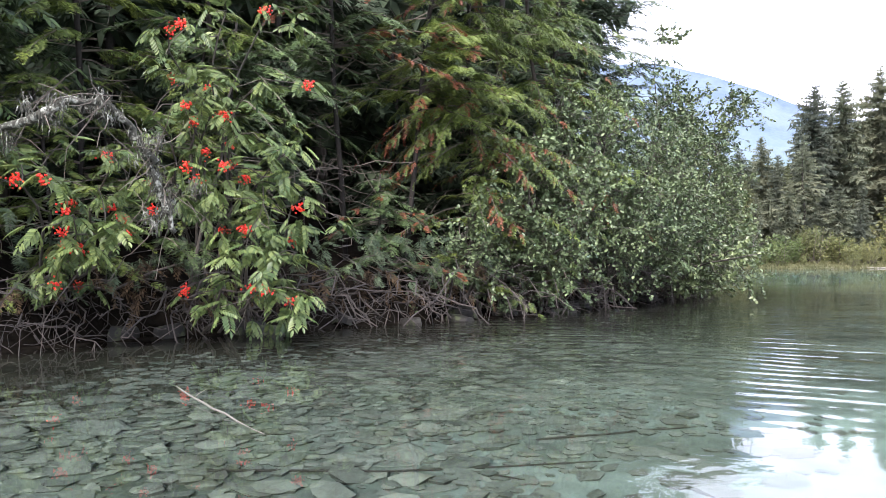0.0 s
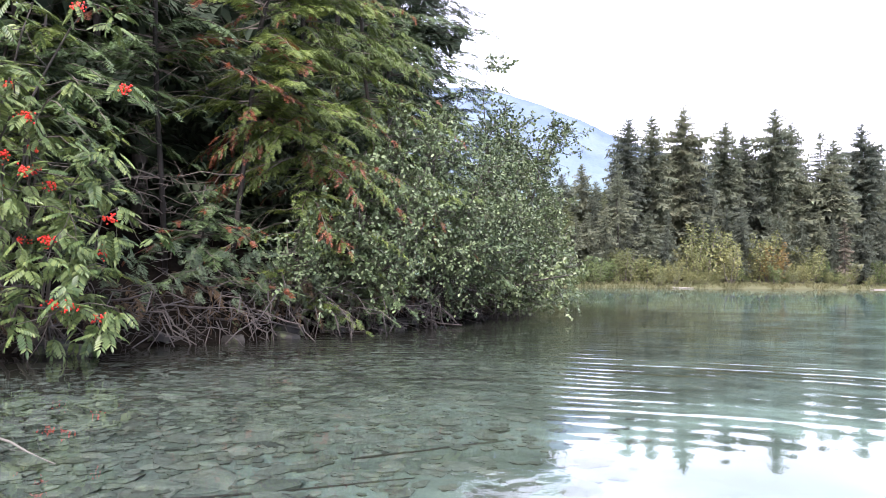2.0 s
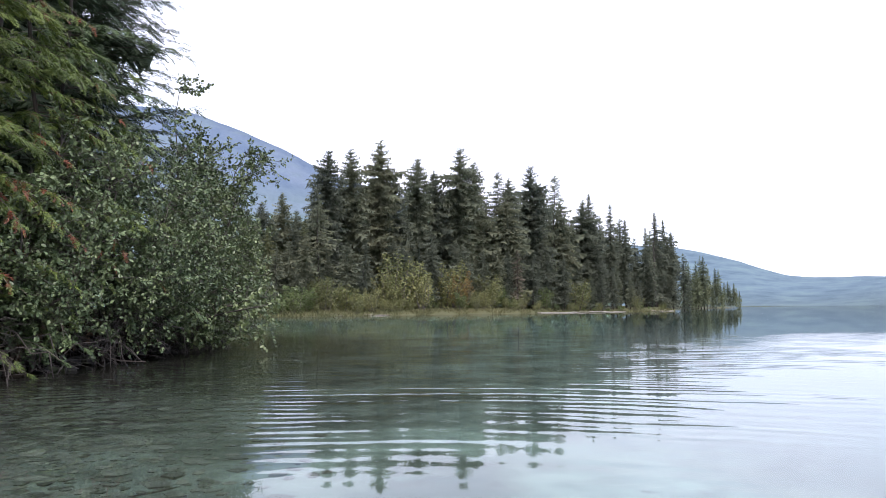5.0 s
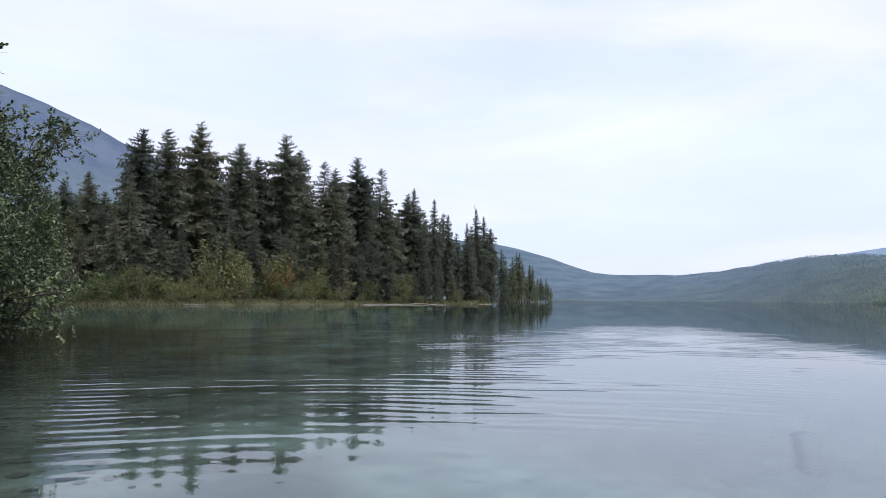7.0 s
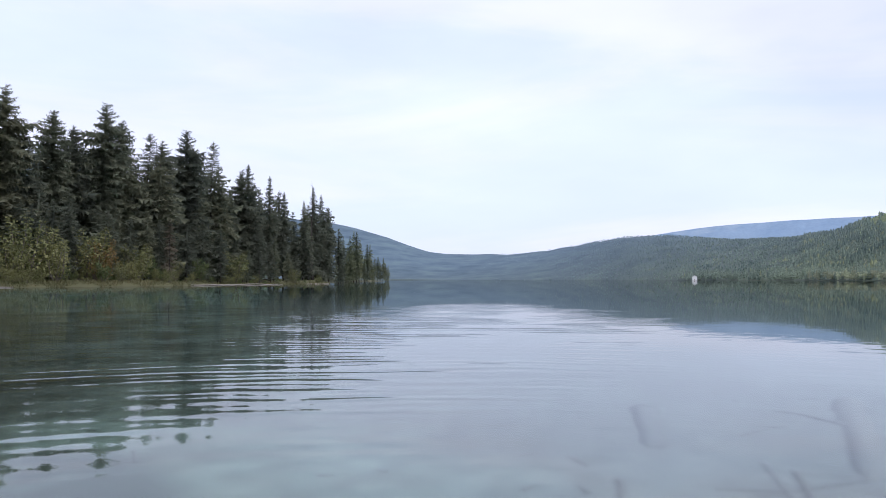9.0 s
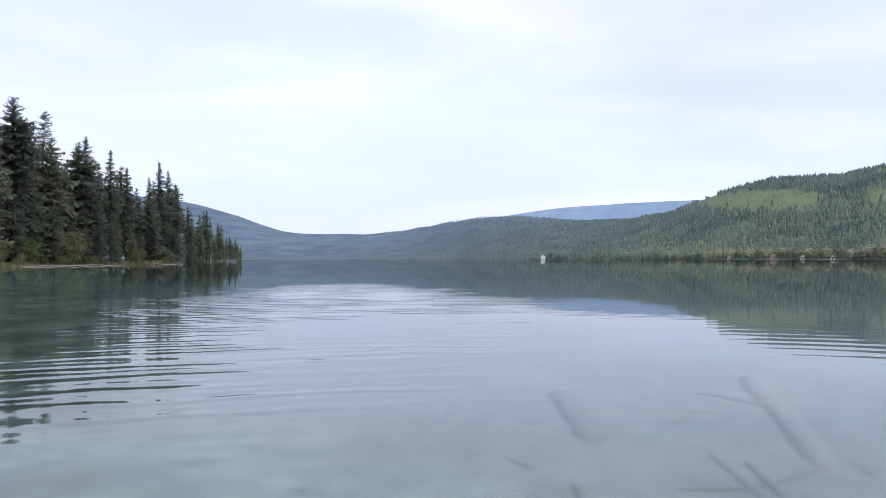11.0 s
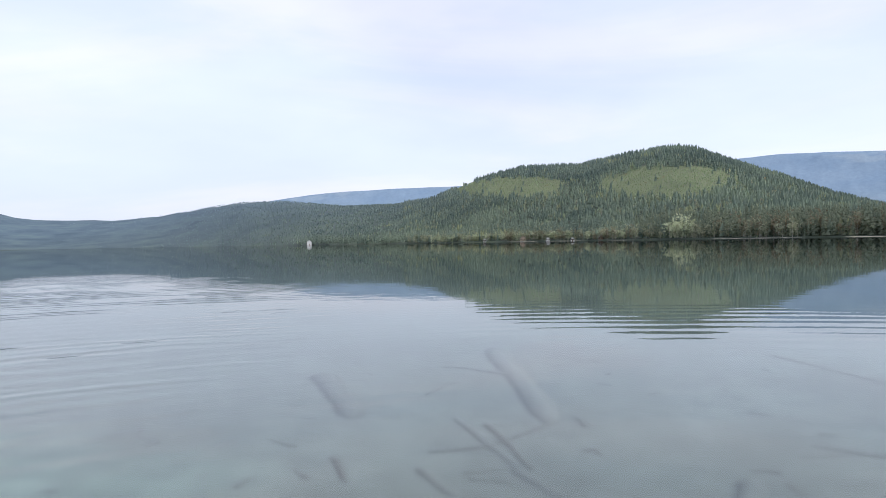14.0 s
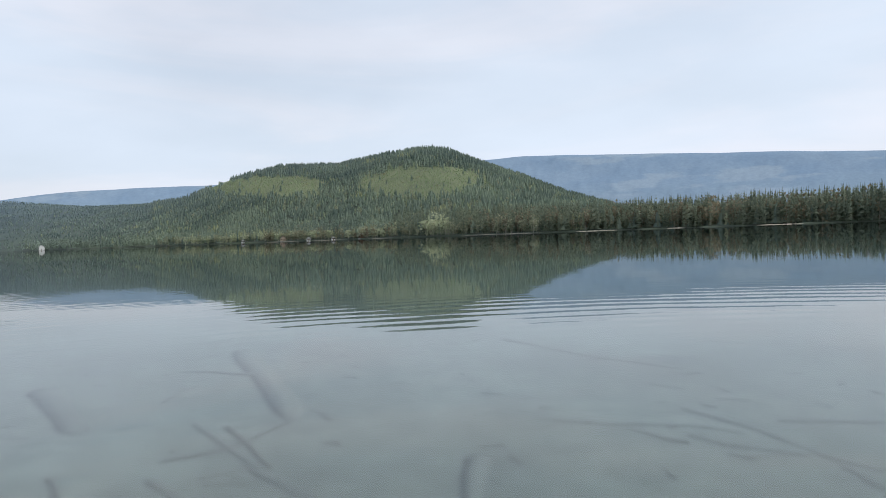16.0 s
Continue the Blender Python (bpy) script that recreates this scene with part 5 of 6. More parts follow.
for k, (x, y, tall) in enumerate(((-3.3, 6.3, 2.0), (-2.9, 7.0, 2.4), (-2.3, 7.5, 2.6), (-0.9, 8.35, 1.4), (0.0, 8.9, 1.9), (0.5, 9.3, 2.2), (-4.0, 5.4, 2.2))):
    near_conifer(x, y, tall, 160 + k, M_SPRUCE if k % 2 else M_HEMLOCK, FRONDS, "young conifer leaning over the edge of the bank", boughs=28, reach=1.0, z0=0.32, z1=tall * 0.95, per=24, frond=(0.14, 0.25),
                 droop=0.3, twigs=10, trunk_r=0.02, toward=LAKEWARD, rust=0.1 if k == 3 else 0.0)


def sky_point(th, el, d):
    """A place d metres off, th degrees clockwise and el degrees up, seen from the boat."""
    return np.array((math.sin(radians(th)) * d * math.cos(radians(el)), math.cos(radians(th)) * d * math.cos(radians(el)), EYE + math.sin(radians(el)) * d))


def berry_cluster(rng):
    h = Heap()
    t = (1 + 5 ** 0.5) / 2
    v = unit(np.array([(-1, t, 0), (1, t, 0), (-1, -t, 0), (1, -t, 0), (0, -1, t), (0, 1, t), (0, -1, -t), (0, 1, -t), (t, 0, -1), (t, 0, 1), (-t, 0, -1), (-t, 0, 1)], float))
    f = [(0, 11, 5), (0, 5, 1), (0, 1, 7), (0, 7, 10), (0, 10, 11), (1, 5, 9), (5, 11, 4), (11, 10, 2), (10, 7, 6), (7, 1, 8), (3, 9, 4), (3, 4, 2), (3, 2, 6), (3, 6, 8), (3, 8, 9), (4, 9, 5), (2, 4, 11), (6, 2, 10), (8, 6, 7), (9, 8, 1)]
    for k in range(int(rng.integers(24, 36))):
        h.add(v * rng.uniform(0.007, 0.0095) + rng.normal(0, 1, 3) * np.array((0.022, 0.022, 0.02)), f)
    return h


def rowan(x, y, ends, seed, label):
    """A slender rowan that hangs over the water: stems, feathered leaves in rosettes, clusters of berries."""
    rng = np.random.default_rng(seed)
    g = level(x, y)
    base = np.array((x, y, g - 0.05))
    ob = thing("rowan_tree", tuple(base), label, "tree", "rowans on the bank")
    for th, el, dist in ends:
        stems, leaves = Heap(), Heap()
        at, d, size, places = [], [], [], []
        e = sky_point(th, el, dist)
        p = bent(rng, base + rng.normal(0, 0.12, 3) * (1, 1, 0), e, 9, 0.07, sag=-0.08) - base
        tube(stems, p, taper(0.018, 0.004, 9), 6)
        shoots = [(p[-1], p[-1] - p[-2])]
        for k in (4, 5, 6, 7, 8):
            for w in range(1 if k % 2 else 2):
                tip = p[k] + unit(rng.normal(0, 1, 3) * (1, 1, 0.55) + np.array((0.2, -0.5, 0.0))) * rng.uniform(0.12, 0.42)
                tube(stems, bent(rng, p[k], tip, 4, 0.12), taper(0.005, 0.002, 4), 4)
                shoots.append((tip, tip - p[k]))
        for tip, out in shoots:
            n = int(rng.integers(3, 7))
            a = rng.uniform(0, 6.28) + np.arange(n) * 2.4
            dd = np.stack([np.cos(a), np.sin(a), rng.uniform(-1.0, 0.2, n)], -1) + unit(out) * 0.5
            at.append(tip + rng.normal(0, 0.03, (n, 3)))
            d.append(dd)
            size.append(rng.uniform(0.11, 0.185, n))
            if rng.random() < 0.32:
                places.append(tip + np.array((rng.normal(0, 0.04), rng.normal(-0.07, 0.04), rng.uniform(-0.1, 0.02))))
        at, d, size = np.concatenate(at), np.concatenate(d), np.concatenate(size)
        low = at[:, 2] + base[2] > 0.12
        scatter(leaves, ROWAN_V, ROWAN_F, at[low], d[low], size[low], rng.normal(0, 0.4, low.sum()))
        stem = part("stem", stems, M_BARK, ob, smooth=True)
        tagged(part("leaf_spray", leaves, M_ROWAN, stem), kind="stuff")
        for w in places:
            c = tagged(part("fruit_head", berry_cluster(rng), M_BERRY, stem, smooth=True), "bright red berry cluster", kind="stuff")
            c.location = w
    return ob


rowan(-2.5, 7.0, [(-21, 16.5, 6.4), (-17, 17.5, 6.5), (-13.5, 18, 6.6), (-18, 12.5, 6.2), (-14.5, 13, 6.2), (-22, 10, 6.0), (-16, 9, 6.1), (-12.5, 8, 6.3)], 201,
      "rowan with feathered green leaves and red berries over the water")
rowan(-2.1, 6.75, [(-14.5, 6, 6.0), (-11.5, 4.5, 6.1), (-15.5, 1.5, 5.9), (-12, 0.5, 6.0), (-14, -2.2, 5.8), (-12, -3, 5.9)], 202,
      "low rowan with red berries leaning out over the water")
rowan(-3.4, 6.2, [(-27, 3, 5.8), (-29, 6, 5.6), (-24.5, 7, 5.8), (-25, 2, 5.6), (-20, 4.5, 5.9)], 203, "small rowan under the lichen-hung branch")


def alder(x, y, ends, seed, n_side, material, label, leaf=(0.038, 0.062), tight=0.02):
    """A many-stemmed bush: arching stems with side branches, each bearing its spray of single ovate leaves."""
    rng = np.random.default_rng(seed)
    g = level(x, y)
    base = np.array((x, y, g - 0.05))
    ob = thing("alder_bush", tuple(base), label, "bush", "alder bushes on the bank")
    for e in ends:
        stems, leaves = Heap(), Heap()
        at, d = [], []
        e = np.array(e, float)
        p = bent(rng, base + rng.normal(0, 0.2, 3) * (1, 1, 0), e, 10, 0.06, sag=-0.1) - base
        tube(stems, p, taper(0.022, 0.005, 10), 6)
        out = unit(e - base)
        for k in range(n_side):
            t = rng.uniform(0.18, 1.0)
            o = np.array([np.interp(t, np.linspace(0, 1, 10), p[:, i]) for i in range(3)])
            dr = unit(rng.normal(0, 1, 3) * (1, 1, 0.7) + out * 0.5 + np.array((0.25, -0.35, 0.05)))
            length = rng.uniform(0.35, 0.9) * (1.15 - 0.5 * t)
            b = bent(rng, o, o + dr * length - np.array((0, 0, 0.12 * length)), 5, 0.1)
            tube(stems, b, taper(0.006, 0.002, 5), 3, cap=False)
            for w in range(4):
                u = b[rng.integers(1, 5)]
                tip = u + unit(rng.normal(0, 1, 3) + dr * 0.8) * rng.uniform(0.12, 0.3)
                tube(stems, np.stack([u, tip]), (0.003, 0.001), 3, cap=False)
                n = int(np.linalg.norm(tip - u) / tight) + 1
                s = np.linspace(0.15, 1, n)[:, None]
                at.append(u + (tip - u) * s + rng.normal(0, 0.012, (n, 3)))
                d.append(rng.normal(0, 0.8, (n, 3)) + (tip - u) / 0.25 + np.array((0, 0, -0.15)))
        at, d = np.concatenate(at), np.concatenate(d)
        keep = at[:, 2] + base[2] > 0.08
        at, d = at[keep], d[keep]
        scatter(leaves, LEAF_V, LEAF_F, at, d, rng.uniform(*leaf, len(at)), rng.normal(0, 0.7, len(at)))
        stem = part("stem", stems, M_BARK, ob, smooth=True)
        tagged(part("leaf_spray", leaves, material, stem), kind="stuff")
    return ob


alder(0.35, 9.1, [(0.05, 8.55, 0.95), (0.5, 8.65, 1.35), (0.3, 8.35, 0.65), (0.85, 8.75, 1.75), (-0.2, 8.4, 0.7)], 300, 17, M_ALDER, "low alder bush among the roots of the bank")
alder(0.9, 9.6, [(0.9, 9.0, 1.9), (1.5, 9.1, 1.5), (1.3, 8.6, 0.9), (0.6, 8.9, 1.2), (1.9, 9.4, 2.2), (1.3, 9.6, 2.7)], 301, 34, M_ALDER, "dense green alder bush hanging over the water")
alder(1.9, 10.7, [(2.1, 9.8, 1.0), (2.5, 10.1, 1.7), (2.0, 10.3, 2.5), (2.9, 10.6, 1.2), (3.0, 10.9, 2.3), (1.6, 9.9, 1.9), (2.3, 10.9, 3.0)], 302, 40, M_ALDER, "thick alder bush with small grey-green leaves")
alder(2.9, 12.3, [(3.1, 11.0, 0.8), (3.6, 11.5, 1.6), (3.2, 11.7, 2.6), (4.0, 12.2, 2.2), (4.1, 12.3, 1.0), (3.4, 12.5, 3.3), (2.7, 11.6, 2.0)], 303, 40, M_ALDER, "leaning alder bush on the bank edge")
alder(4.0, 14.2, [(4.10, 12.8, 0.9), (4.60, 13.4, 1.8), (4.20, 13.6, 2.8), (5.30, 14.2, 3.7), (5.10, 14.3, 2.4), (4.30, 14.4, 3.6), (5.00, 14.2, 1.1), (3.70, 13.4, 2.2)], 304, 38, M_ALDER_PALE, "pale green alder reaching out at the end of the bank", (0.04, 0.064))
alder(4.3, 15.6, [(5.10, 15.4, 3.0), (4.70, 15.5, 3.9), (3.90, 15.5, 3.8), (5.50, 15.6, 2.2), (5.40, 15.6, 1.2)], 305, 34, M_ALDER_PALE, "light green alder with airy top twigs", (0.052, 0.085))
alder(4.0, 15.0, [(3.80, 14.3, 4.9), (4.15, 14.3, 4.2), (5.05, 14.1, 3.75), (4.60, 14.2, 3.2), (4.00, 14.4, 3.4), (4.90, 14.3, 0.75)], 307, 22, M_ALDER_PALE, "tall thin alder stems above the end of the bank", (0.052, 0.085))
alder(3.4, 12.9, [(4.05, 10.4, 0.72), (4.4, 11.4, 0.85), (3.8, 11.0, 0.9), (4.6, 12.6, 0.7)], 306, 14, M_ALDER_PALE, "low alder branches almost touching the water", (0.055, 0.08))


def lichen_branch():
    rng = np.random.default_rng(400)
    pts = [(-29, 9.5), (-27.5, 10.6), (-25.5, 10.7), (-24, 9.7), (-23, 8.4), (-22, 6.5), (-21.3, 4.5), (-20.6, 2.0)]
    p = np.array([sky_point(a, e, 5.4 + 0.03 * k) for k, (a, e) in enumerate(pts)])
    p = np.concatenate([[(-4.6, 5.9, 1.3), (-3.7, 5.4, 1.45)], p])
    o = p[0].copy()
    ob = thing("lichen_branch", tuple(o), "arched dead branch crusted with grey lichen", "branch")
    h = Heap()
    fine = np.linspace(0, len(p) - 1, 44)
    knotty = np.stack([np.interp(fine, np.arange(len(p)), p[:, i]) for i in range(3)], -1) + rng.normal(0, 0.012, (44, 3))
    tube(h, knotty - o, taper(0.034, 0.02, 44) * rng.uniform(0.7, 1.25, 44), 8)
    part("limb", h, M_LICHEN, ob, smooth=True)
    tufts, side = Heap(), Heap()
    for k in range(46):
        t = rng.uniform(0, len(p) - 1)
        q = np.array([np.interp(t, np.arange(len(p)), p[:, i]) for i in range(3)]) - o + rng.normal(0, 0.1, 3) * (1, 1, 0.3)
        tube(side, bent(rng, q, q + rng.normal(0, 0.2, 3), 4, 0.15), taper(0.006, 0.002, 4), 3, cap=False)
        n = int(rng.integers(30, 60))
        at = q + rng.normal(0, 0.03, (n, 3))
        scatter(tufts, np.array([(0, 0.04, 0), (0, -0.04, 0), (1, 0.01, 0.05)]), np.array([(0, 1, 2)]), at, rng.normal(0, 0.35, (n, 3)) + np.array((0, 0, -1)), rng.uniform(0.03, 0.1, n), rng.uniform(-3, 3, n))
    tagged(part("side_brush", side, M_TWIG, ob), kind="stuff")
    tagged(part("lichen_fringe", tufts, M_LICHEN, ob, "hanging grey-green lichen tufts"), kind="stuff")


lichen_branch()


# roots, rocks and dead wood at the waterline
bank_rng = np.random.default_rng(500)
EDGE = np.array([(-4.2, 3.6), (-2.7, 5.9), (-1.8, 6.7), (-0.6, 7.7), (0.9, 8.9), (2.9, 11.8), (4.6, 14.8)])
EDGE_S = np.concatenate([[0], np.cumsum(np.linalg.norm(np.diff(EDGE, axis=0), axis=1))])


def edge_at(u):
    """A point of the waterline, and the way out over the water."""
    s = u * EDGE_S[-1]
    q = np.array([np.interp(s, EDGE_S, EDGE[:, i]) for i in range(2)])
    a = np.array([np.interp(min(s + 0.3, EDGE_S[-1]), EDGE_S, EDGE[:, i]) for i in range(2)])
    b = np.array([np.interp(max(s - 0.3, 0), EDGE_S, EDGE[:, i]) for i in range(2)])
    t = unit(a - b)
    return q, np.array((t[1], -t[0])), t


def exposed_root(u, seed):
    rng = np.random.default_rng(seed)
    q, out, along = edge_at(u)
    a = np.array((*(q - out * rng.uniform(0.35, 0.75)), rng.uniform(0.18, 0.42)))
    e = np.array((*(q + out * rng.uniform(0.15, 0.7) + along * rng.normal(0, 0.8)), rng.uniform(-0.12, 0.06)))
    ob = thing("exposed_root", tuple(a), "bare grey root hanging from the bank into the water", "root", "roots at the waterline")
    h = Heap()
    p = bent(rng, (0, 0, 0), e - a, 9, 0.2, sag=-0.2)
    r = rng.uniform(0.005, 0.015)
    tube(h, p, taper(r, r * 0.45, 9), 6)
    part("root_stem", h, M_ROOT, ob, smooth=True)
    for k in range(int(rng.integers(1, 4))):
        o = p[rng.integers(3, 8)]
        g = Heap()
        tube(g, bent(rng, o, o + rng.normal(0, 0.18, 3) + np.array((*(out * 0.15), -0.12)), 5, 0.15), taper(r * 0.5, r * 0.2, 5), 5)
        part("rootlet", g, M_ROOT, ob, smooth=True)


for k in range(64):
    exposed_root(0.14 + 0.8 * (k + bank_rng.uniform(0, 1)) / 64, 510 + k)


def root_tangle():
    rng = np.random.default_rng(600)
    h = Heap()
    for k in range(700):
        q, out, along = edge_at(rng.uniform(0.05, 0.99))
        a = np.array((*(q - out * rng.uniform(-0.2, 0.75) + along * rng.normal(0, 0.1)), rng.uniform(0.06, 0.55)))
        e = a + np.array((*(out * rng.uniform(-0.1, 0.45) + along * rng.normal(0, 0.4)), rng.uniform(-0.5, 0.12)))
        e[2] = max(e[2], -0.1)
        tube(h, bent(rng, a, e, 6, 0.28), taper(rng.uniform(0.003, 0.008), 0.0015, 6), 4, cap=False)
    tagged(part("root_tangle", h, M_ROOT), "tangle of fine grey roots and dead twigs under the bank", "roots", kind="stuff")


root_tangle()


def bank_brush():
    """Dead brown sprays and dark green ones that hang over the undercut edge of the bank."""
    rng = np.random.default_rng(620)
    dry, green = Heap(), Heap()
    for heap, n, z0, z1 in ((dry, 460, 0.22, 0.62), (green, 600, 0.42, 1.0)):
        for k in range(n):
            q, out, along = edge_at(rng.uniform(0.04, 0.99))
            inland = rng.uniform(-0.15, 0.75)
            at = np.array([(*(q - out * inland + along * rng.normal(0, 0.1)), rng.uniform(z0, z1) + 0.12 * max(inland, 0))])
            d = np.array([(*(out * rng.uniform(0.1, 0.9) + along * rng.normal(0, 0.6)), rng.uniform(-0.9, 0.05))])
            tv, tf = (DROOPY if heap is dry else FRONDS)[k % 3]
            size = rng.uniform(0.1, 0.24)
            d[0, 2] = max(d[0, 2], -0.9 * (at[0, 2] - 0.04) / size)
            scatter(heap, tv, tf, at, d, np.array([size]), rng.normal(0, 0.5, 1))
    tagged(part("dry_brush", dry, M_DRYFROND), "dead brown twigs and needles hanging from the bank edge", "brush", kind="stuff")
    tagged(part("bank_undergrowth", green, M_SPRUCE_SHADED), "dark green needle sprays along the edge of the bank", "undergrowth", kind="stuff")


bank_brush()


def stone_mesh(seed, flat, pts=9, under=1.0):
    """An angular stone: an uneven outline drawn up to a smaller, tilted top."""
    rng = np.random.default_rng(seed)
    a = np.sort(rng.uniform(0, 6.28, pts)) * 0.4 + np.linspace(0, 6.28, pts, endpoint=False) * 0.6
    r = rng.uniform(0.62, 1.08, pts) * 0.5
    el = rng.uniform(0.6, 1.0)
    base = np.stack([np.cos(a) * r, np.sin(a) * r * el, np.full(pts, -flat * 0.6)], -1) * (under, under, 1)
    mid = base * (1.04 / under, 1.04 / under, 0) + np.array((0, 0, flat * 0.45))
    top = base * (0.9 / under, 0.9 / under, 0) + np.array((0, 0, flat)) + np.stack([np.zeros(pts), np.zeros(pts), rng.normal(0, flat * 0.12, pts)], -1)
    c = np.array([(0, 0, flat * 1.06)])
    h = Heap()
    f = []
    for i in range(pts):
        j = (i + 1) % pts
        f += [(i, j, pts + j), (i, pts + j, pts + i), (pts + i, pts + j, 2 * pts + j), (pts + i, 2 * pts + j, 2 * pts + i), (2 * pts + i, 2 * pts + j, 3 * pts)]
    h.add(np.concatenate([base, mid, top, c]), f)
    return h


for k in range(18):
    u = bank_rng.uniform(0.12, 0.8)
    q, out, along = edge_at(u)
    size = bank_rng.uniform(0.14, 0.34)
    q = q + out * bank_rng.uniform(-0.25, 0.22)
    rock = part("rock", stone_mesh(700 + k, 0.42, 10), M_ROCK)
    rock.matrix_world = pose(q[0], q[1], max(level(*q), -0.08) + 0.02, bank_rng.normal(0, 8), bank_rng.normal(0, 8), bank_rng.uniform(0, 360)) @ Matrix.Diagonal((size * 1.3, size, size * 0.6, 1))
    tagged(rock, "dark grey angular rock at the foot of the bank", "rock", "rocks at the waterline")


# sunken timber on the lake bed and a bleached stick
def sunken(way, r, material=M_SUNKEN, label="silted grey log lying on the lake bed", seed=1, twigs=1):
    """A waterlogged trunk or pole that follows the bed through the places given, thinner towards its end."""
    rng = np.random.default_rng(seed)
    way = np.array(way, float)
    s = np.concatenate([[0], np.cumsum(np.linalg.norm(np.diff(way, axis=0), axis=1))])
    u = np.linspace(0, s[-1], 13)
    x, y = (np.interp(u, s, way[:, i]) + np.concatenate([[0], np.cumsum(rng.normal(0, 0.004 * s[-1] ** 0.5, 11)), [0]]) * np.sin(np.linspace(0, np.pi, 13)) for i in (0, 1))
    z = np.array([level(a, b) for a, b in zip(x, y)])
    z = np.convolve(np.pad(z, 2, "edge"), np.ones(5) / 5, "valid") + (-0.35 * r if r > 0.015 else 0.2 * r if material is not M_POLE else 0.026)
    p = np.stack([x, y, z], -1)
    o = p[0].copy()
    ob = thing("sunken_log", tuple(o), label, "log", "timber on the lake bed")
    h = Heap()
    girth = taper(r * 1.1, r * 0.75, 13) * rng.uniform(0.88, 1.12, 13)
    girth[[0, 12]] *= 0.6
    tube(h, p - o, girth, 9)
    part("trunk", h, material, ob, smooth=True)
    for k in range(twigs):
        q = p[rng.integers(2, 11)] - o
        a, reach = rng.uniform(0, 6.28), rng.uniform(2.5, 6.0) * max(r, 0.012)
        g = Heap()
        tube(g, bent(rng, q, q + np.array((math.cos(a) * reach, math.sin(a) * reach, r * 0.4)), 5, 0.12), taper(r * 0.45, r * 0.15, 5), 5)
        part("branch_stub", g, material, ob, smooth=True)
    return ob


BROAD = "broad silted log half sunk into the pale lake bed"
POLE = "thin dark waterlogged pole lying on the silt"
for k, (way, r, label) in enumerate((
        ([(4.63, 1.54), (3.63, 1.19)], 0.085, BROAD), ([(5.59, 0.57), (4.21, 0.45), (3.56, 0.37)], 0.095, BROAD), ([(3.17, 0.84), (3.25, 0.63), (3.59, 0.36)], 0.011, POLE),
        ([(3.66, 0.76), (3.13, 0.57), (2.6, 0.38)], 0.018, BROAD), ([(3.57, 0.63), (2.98, 0.48)], 0.014, POLE), ([(3.0, 0.55), (2.6, 0.32)], 0.021, BROAD),
        ([(2.94, 0.71), (3.01, 0.55)], 0.007, POLE), ([(2.89, 0.69), (2.86, 0.55)], 0.007, POLE), ([(2.99, 0.86), (2.7, 0.7)], 0.025, BROAD), ([(3.1, 1.17), (2.85, 1.08)], 0.013, POLE),
        ([(2.88, -0.2), (2.45, -0.04)], 0.046, BROAD), ([(2.84, -0.3), (2.74, -0.3)], 0.009, POLE), ([(3.24, -0.54), (3.04, -0.76), (2.92, -1.05), (2.76, -1.15)], 0.009, POLE),
        ([(2.82, -0.96), (2.66, -1.01), (2.47, -1.18)], 0.009, POLE), ([(2.54, -0.97), (2.52, -1.12)], 0.006, POLE), ([(3.16, -1.15), (2.79, -1.22), (2.45, -1.21), (2.2, -1.3)], 0.022, BROAD),
        ([(2.37, -1.2), (2.1, -1.15)], 0.008, POLE), ([(2.85, -1.36), (2.62, -1.8)], 0.011, POLE), ([(5.37, -1.15), (4.45, -1.38), (3.88, -1.62)], 0.013, POLE), ([(3.62, -1.27), (3.47, -1.35)], 0.007, POLE),
        ([(4.1, 0.92), (4.34, 0.85), (4.44, 0.76)], 0.01, POLE))):
    sunken(way, r, M_SILTED if label == BROAD else M_SUNKEN, label, 800 + k, 1 if len(way) > 2 else 0)
DARK_POLE = "long dark waterlogged pole lying on the stony bed"
for k, (way, r) in enumerate((([(-0.72, 6.35), (0.22, 5.65), (1.53, 4.76)], 0.011), ([(-0.64, 5.55), (0.75, 4.98)], 0.009), ([(0.3, 2.93), (0.65, 3.06), (0.98, 3.17)], 0.012),
                              ([(-0.9, 2.46), (-0.19, 2.53), (0.5, 2.65)], 0.01), ([(0.03, 2.52), (0.21, 2.43)], 0.007), ([(-0.2, 7.22), (1.04, 6.68)], 0.01))):
    sunken(way, r, M_POLE, DARK_POLE, 830 + k, 1)
driftwood((-1.37, 3.69, 0.03), (-0.71, 2.79, 0.004), 0.006, M_STICK, "bleached_stick", "pale bare stick poking out of the shallow water", 830, 1, "stick")


def bed_litter():
    rng = np.random.default_rng(850)
    h = Heap()
    for k in range(240):
        x, y = rng.uniform(1.5, 6.0), rng.uniform(-4.5, 3.5)
        z = level(x, y)
        a, length = rng.uniform(0, 6.28), rng.uniform(0.03, 0.12) if rng.random() < 0.85 else rng.uniform(0.12, 0.3)
        p = bent(rng, (x, y, z + 0.004), (x + math.cos(a) * length, y + math.sin(a) * length, z + 0.006), 5, 0.12)
        p[:, 2] = z + 0.006
        tube(h, p, taper(rng.uniform(0.004, 0.013), 0.003, 5), 5)
    tagged(part("bed_litter", h, M_SUNKEN), "small dark twigs and bark scraps on the silt", "debris", kind="stuff")


bed_litter()


# slabs of slate on the bed
SLABS = [stone_mesh(900 + k, 0.13, 8, 0.75).mesh("stone", M_SLATE) for k in range(10)]
slab_rng = np.random.default_rng(910)
placed = 0
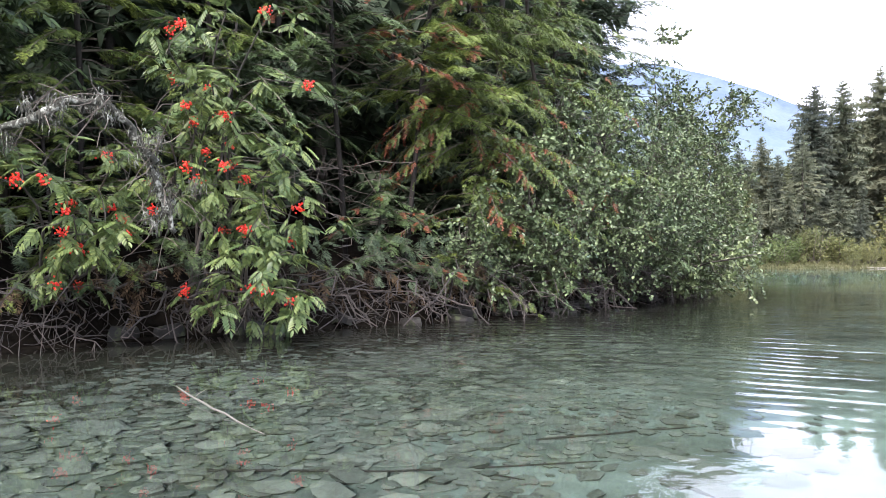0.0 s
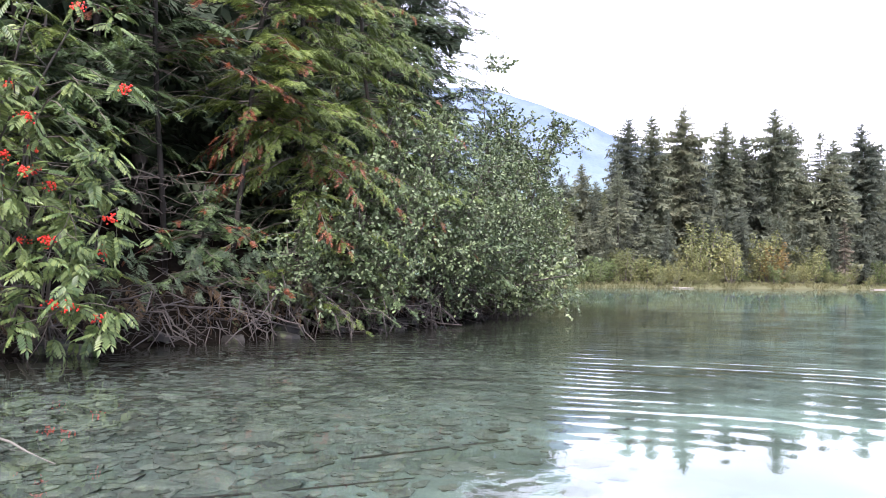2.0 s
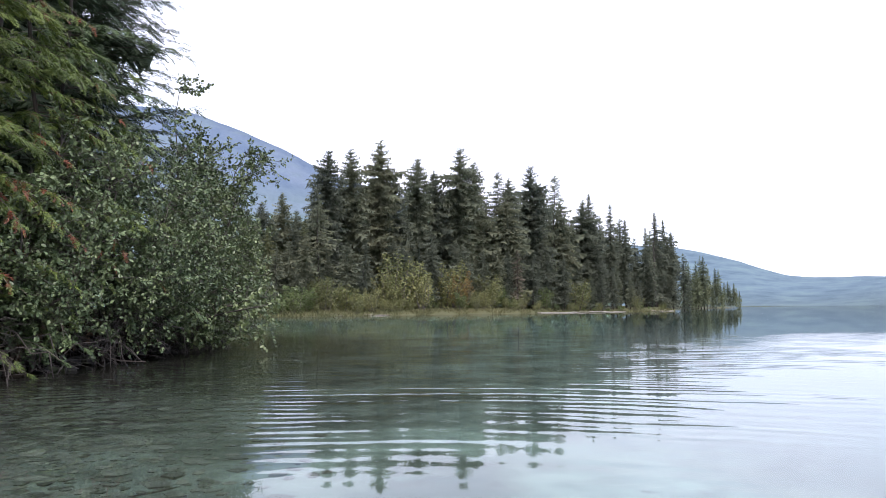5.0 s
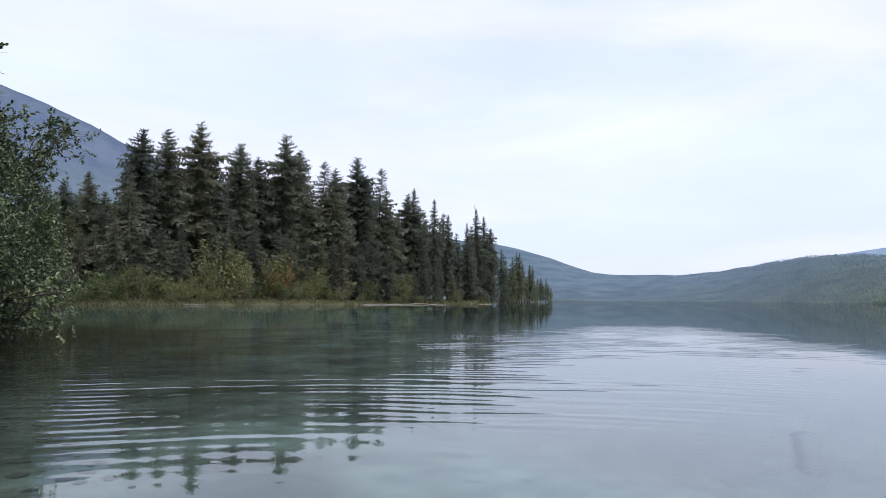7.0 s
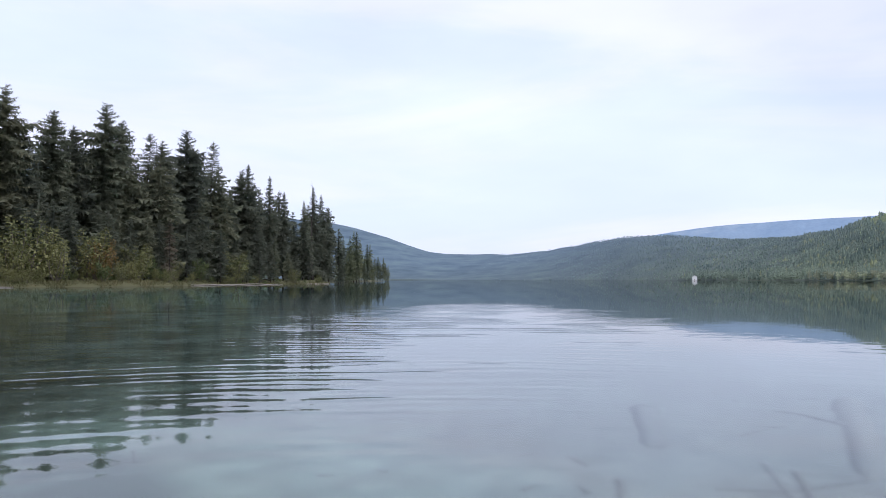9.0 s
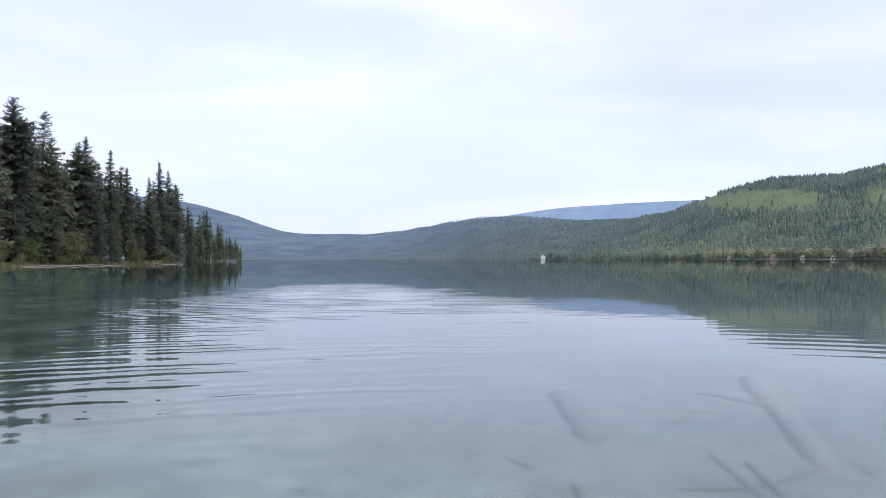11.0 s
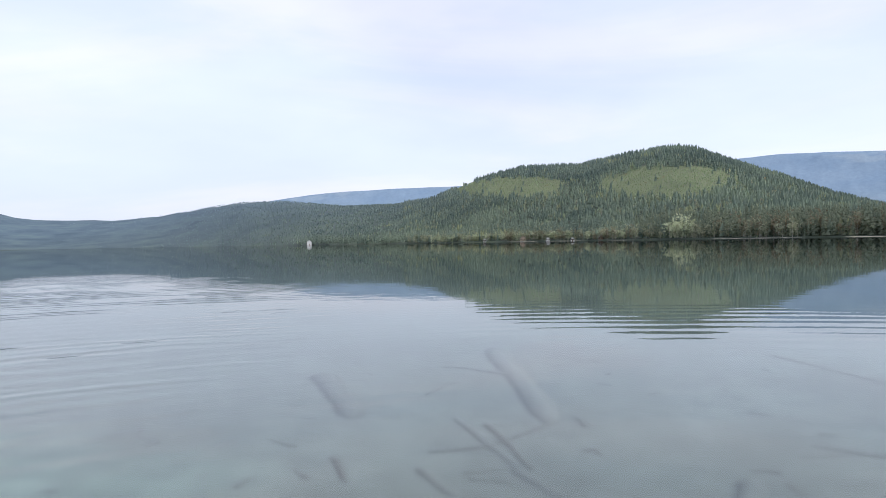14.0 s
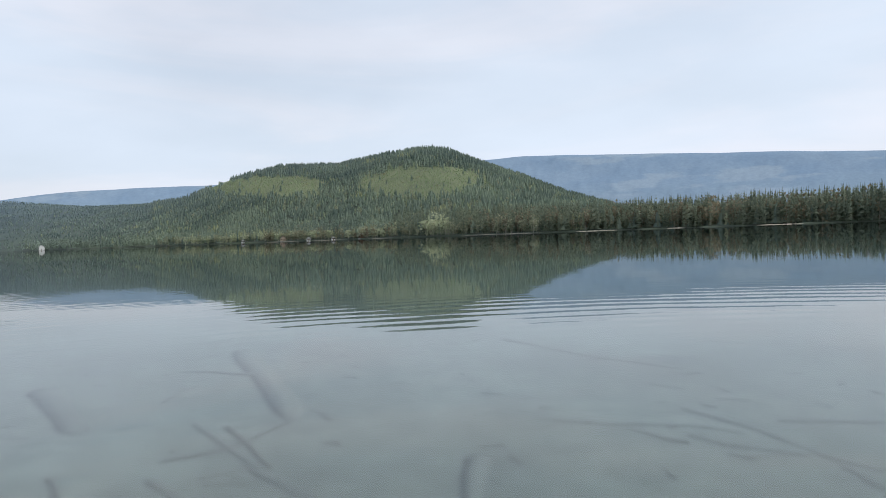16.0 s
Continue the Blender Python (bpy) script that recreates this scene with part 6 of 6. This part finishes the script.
while placed < 300:
    x, y = slab_rng.uniform(-2.6, 2.6), slab_rng.uniform(2.3, 6.2)
    z = level(x, y)
    if z > -0.11 or z < -0.42 or 0.42 * x - 0.17 * y + 0.78 > slab_rng.uniform(0.4, 0.8):
        continue
    stone = new("stone", SLABS[placed % 10])
    stone.parent = ground
    size = slab_rng.uniform(0.09, 0.17) if placed % 12 else slab_rng.uniform(0.2, 0.36)
    stone.matrix_world = pose(x, y, z + size * 0.02, slab_rng.normal(0, 5), slab_rng.normal(0, 5), slab_rng.uniform(0, 360)) @ Matrix.Diagonal((size * 1.2, size, size * 0.5, 1))
    placed += 1


def flat_stone(seed, pts):
    """A thin shingle: an uneven outline with undercut sides and a slightly domed top."""
    rng = np.random.default_rng(seed)
    a = np.linspace(0, 6.28, pts, endpoint=False) + rng.uniform(-0.3, 0.3, pts)
    r = rng.uniform(0.34, 0.6, pts)
    low = np.stack([np.cos(a) * r * 0.66, np.sin(a) * r * 0.66, np.full(pts, -0.3)], -1)
    top = np.stack([np.cos(a) * r, np.sin(a) * r, 0.14 + rng.normal(0, 0.02, pts)], -1)
    f = []
    for i in range(pts):
        j = (i + 1) % pts
        f += [(i, j, pts + j), (i, pts + j, pts + i), (pts + i, pts + j, 2 * pts)]
    return np.concatenate([low, top, [(0, 0, 0.18)]]), np.array(f)


def bed_stones():
    rng = np.random.default_rng(920)
    kinds = [flat_stone(930 + k, 5 + k % 3) for k in range(9)]
    h = Heap()
    gap = 0.066
    gx, gy = np.meshgrid(np.arange(-4.2, 6.0, gap), np.arange(-2.5, 13.0, gap * 0.8))
    gx, gy = (gx + rng.normal(0, gap * 0.3, gx.shape)).ravel(), (gy + rng.normal(0, gap * 0.25, gy.shape)).ravel()
    gz, gs, gf = ground_z(gx, gy)
    gz = gz + unevenness(gx, gy) * held(gz, gs, gf)
    silt = np.clip(0.42 * gx - 0.17 * gy + 0.78, 0, 1)
    far = np.clip((np.hypot(gx, gy) - 5.5) / 5, 0, 0.85)
    ok = (rng.random(gx.shape) < np.clip((-0.07 - gz) / 0.08, 0, 1)) & (gz > -0.52) & (rng.random(gx.shape) > silt) & (rng.random(gx.shape) > far) & (rng.random(gx.shape) < np.clip((gy + 2.5) / 4, 0, 1)) & (rng.random(gx.shape) < np.where(np.sin(gx * 1.9 + 0.8 * np.sin(gy * 1.3)) * np.sin(gy * 2.6 + gx) > 0.3, 0.75, 0.98))
    for x, y, z in zip(gx[ok], gy[ok], gz[ok]):
        v, f = kinds[rng.integers(0, 9)]
        size = gap * rng.uniform(0.5, 1.2) * (1.0 if rng.random() < 0.85 else 1.8)
        a, tx, ty = rng.uniform(0, 6.28), rng.normal(0, 0.22), rng.normal(0, 0.22)
        c, s = math.cos(a) * size, math.sin(a) * size
        p = np.stack([v[:, 0] * c * 1.25 - v[:, 1] * s, v[:, 0] * s * 1.25 + v[:, 1] * c, v[:, 2] * size * rng.uniform(0.8, 2.2)], -1)
        p[:, 2] += p[:, 0] * tx + p[:, 1] * ty
        h.add(p + np.array((x, y, z + rng.uniform(0, 0.012))), f)
    tagged(part("bed_stones", h, M_SLATE), "small slate stones strewn over the lake bed", "stones", kind="stuff")


bed_stones()
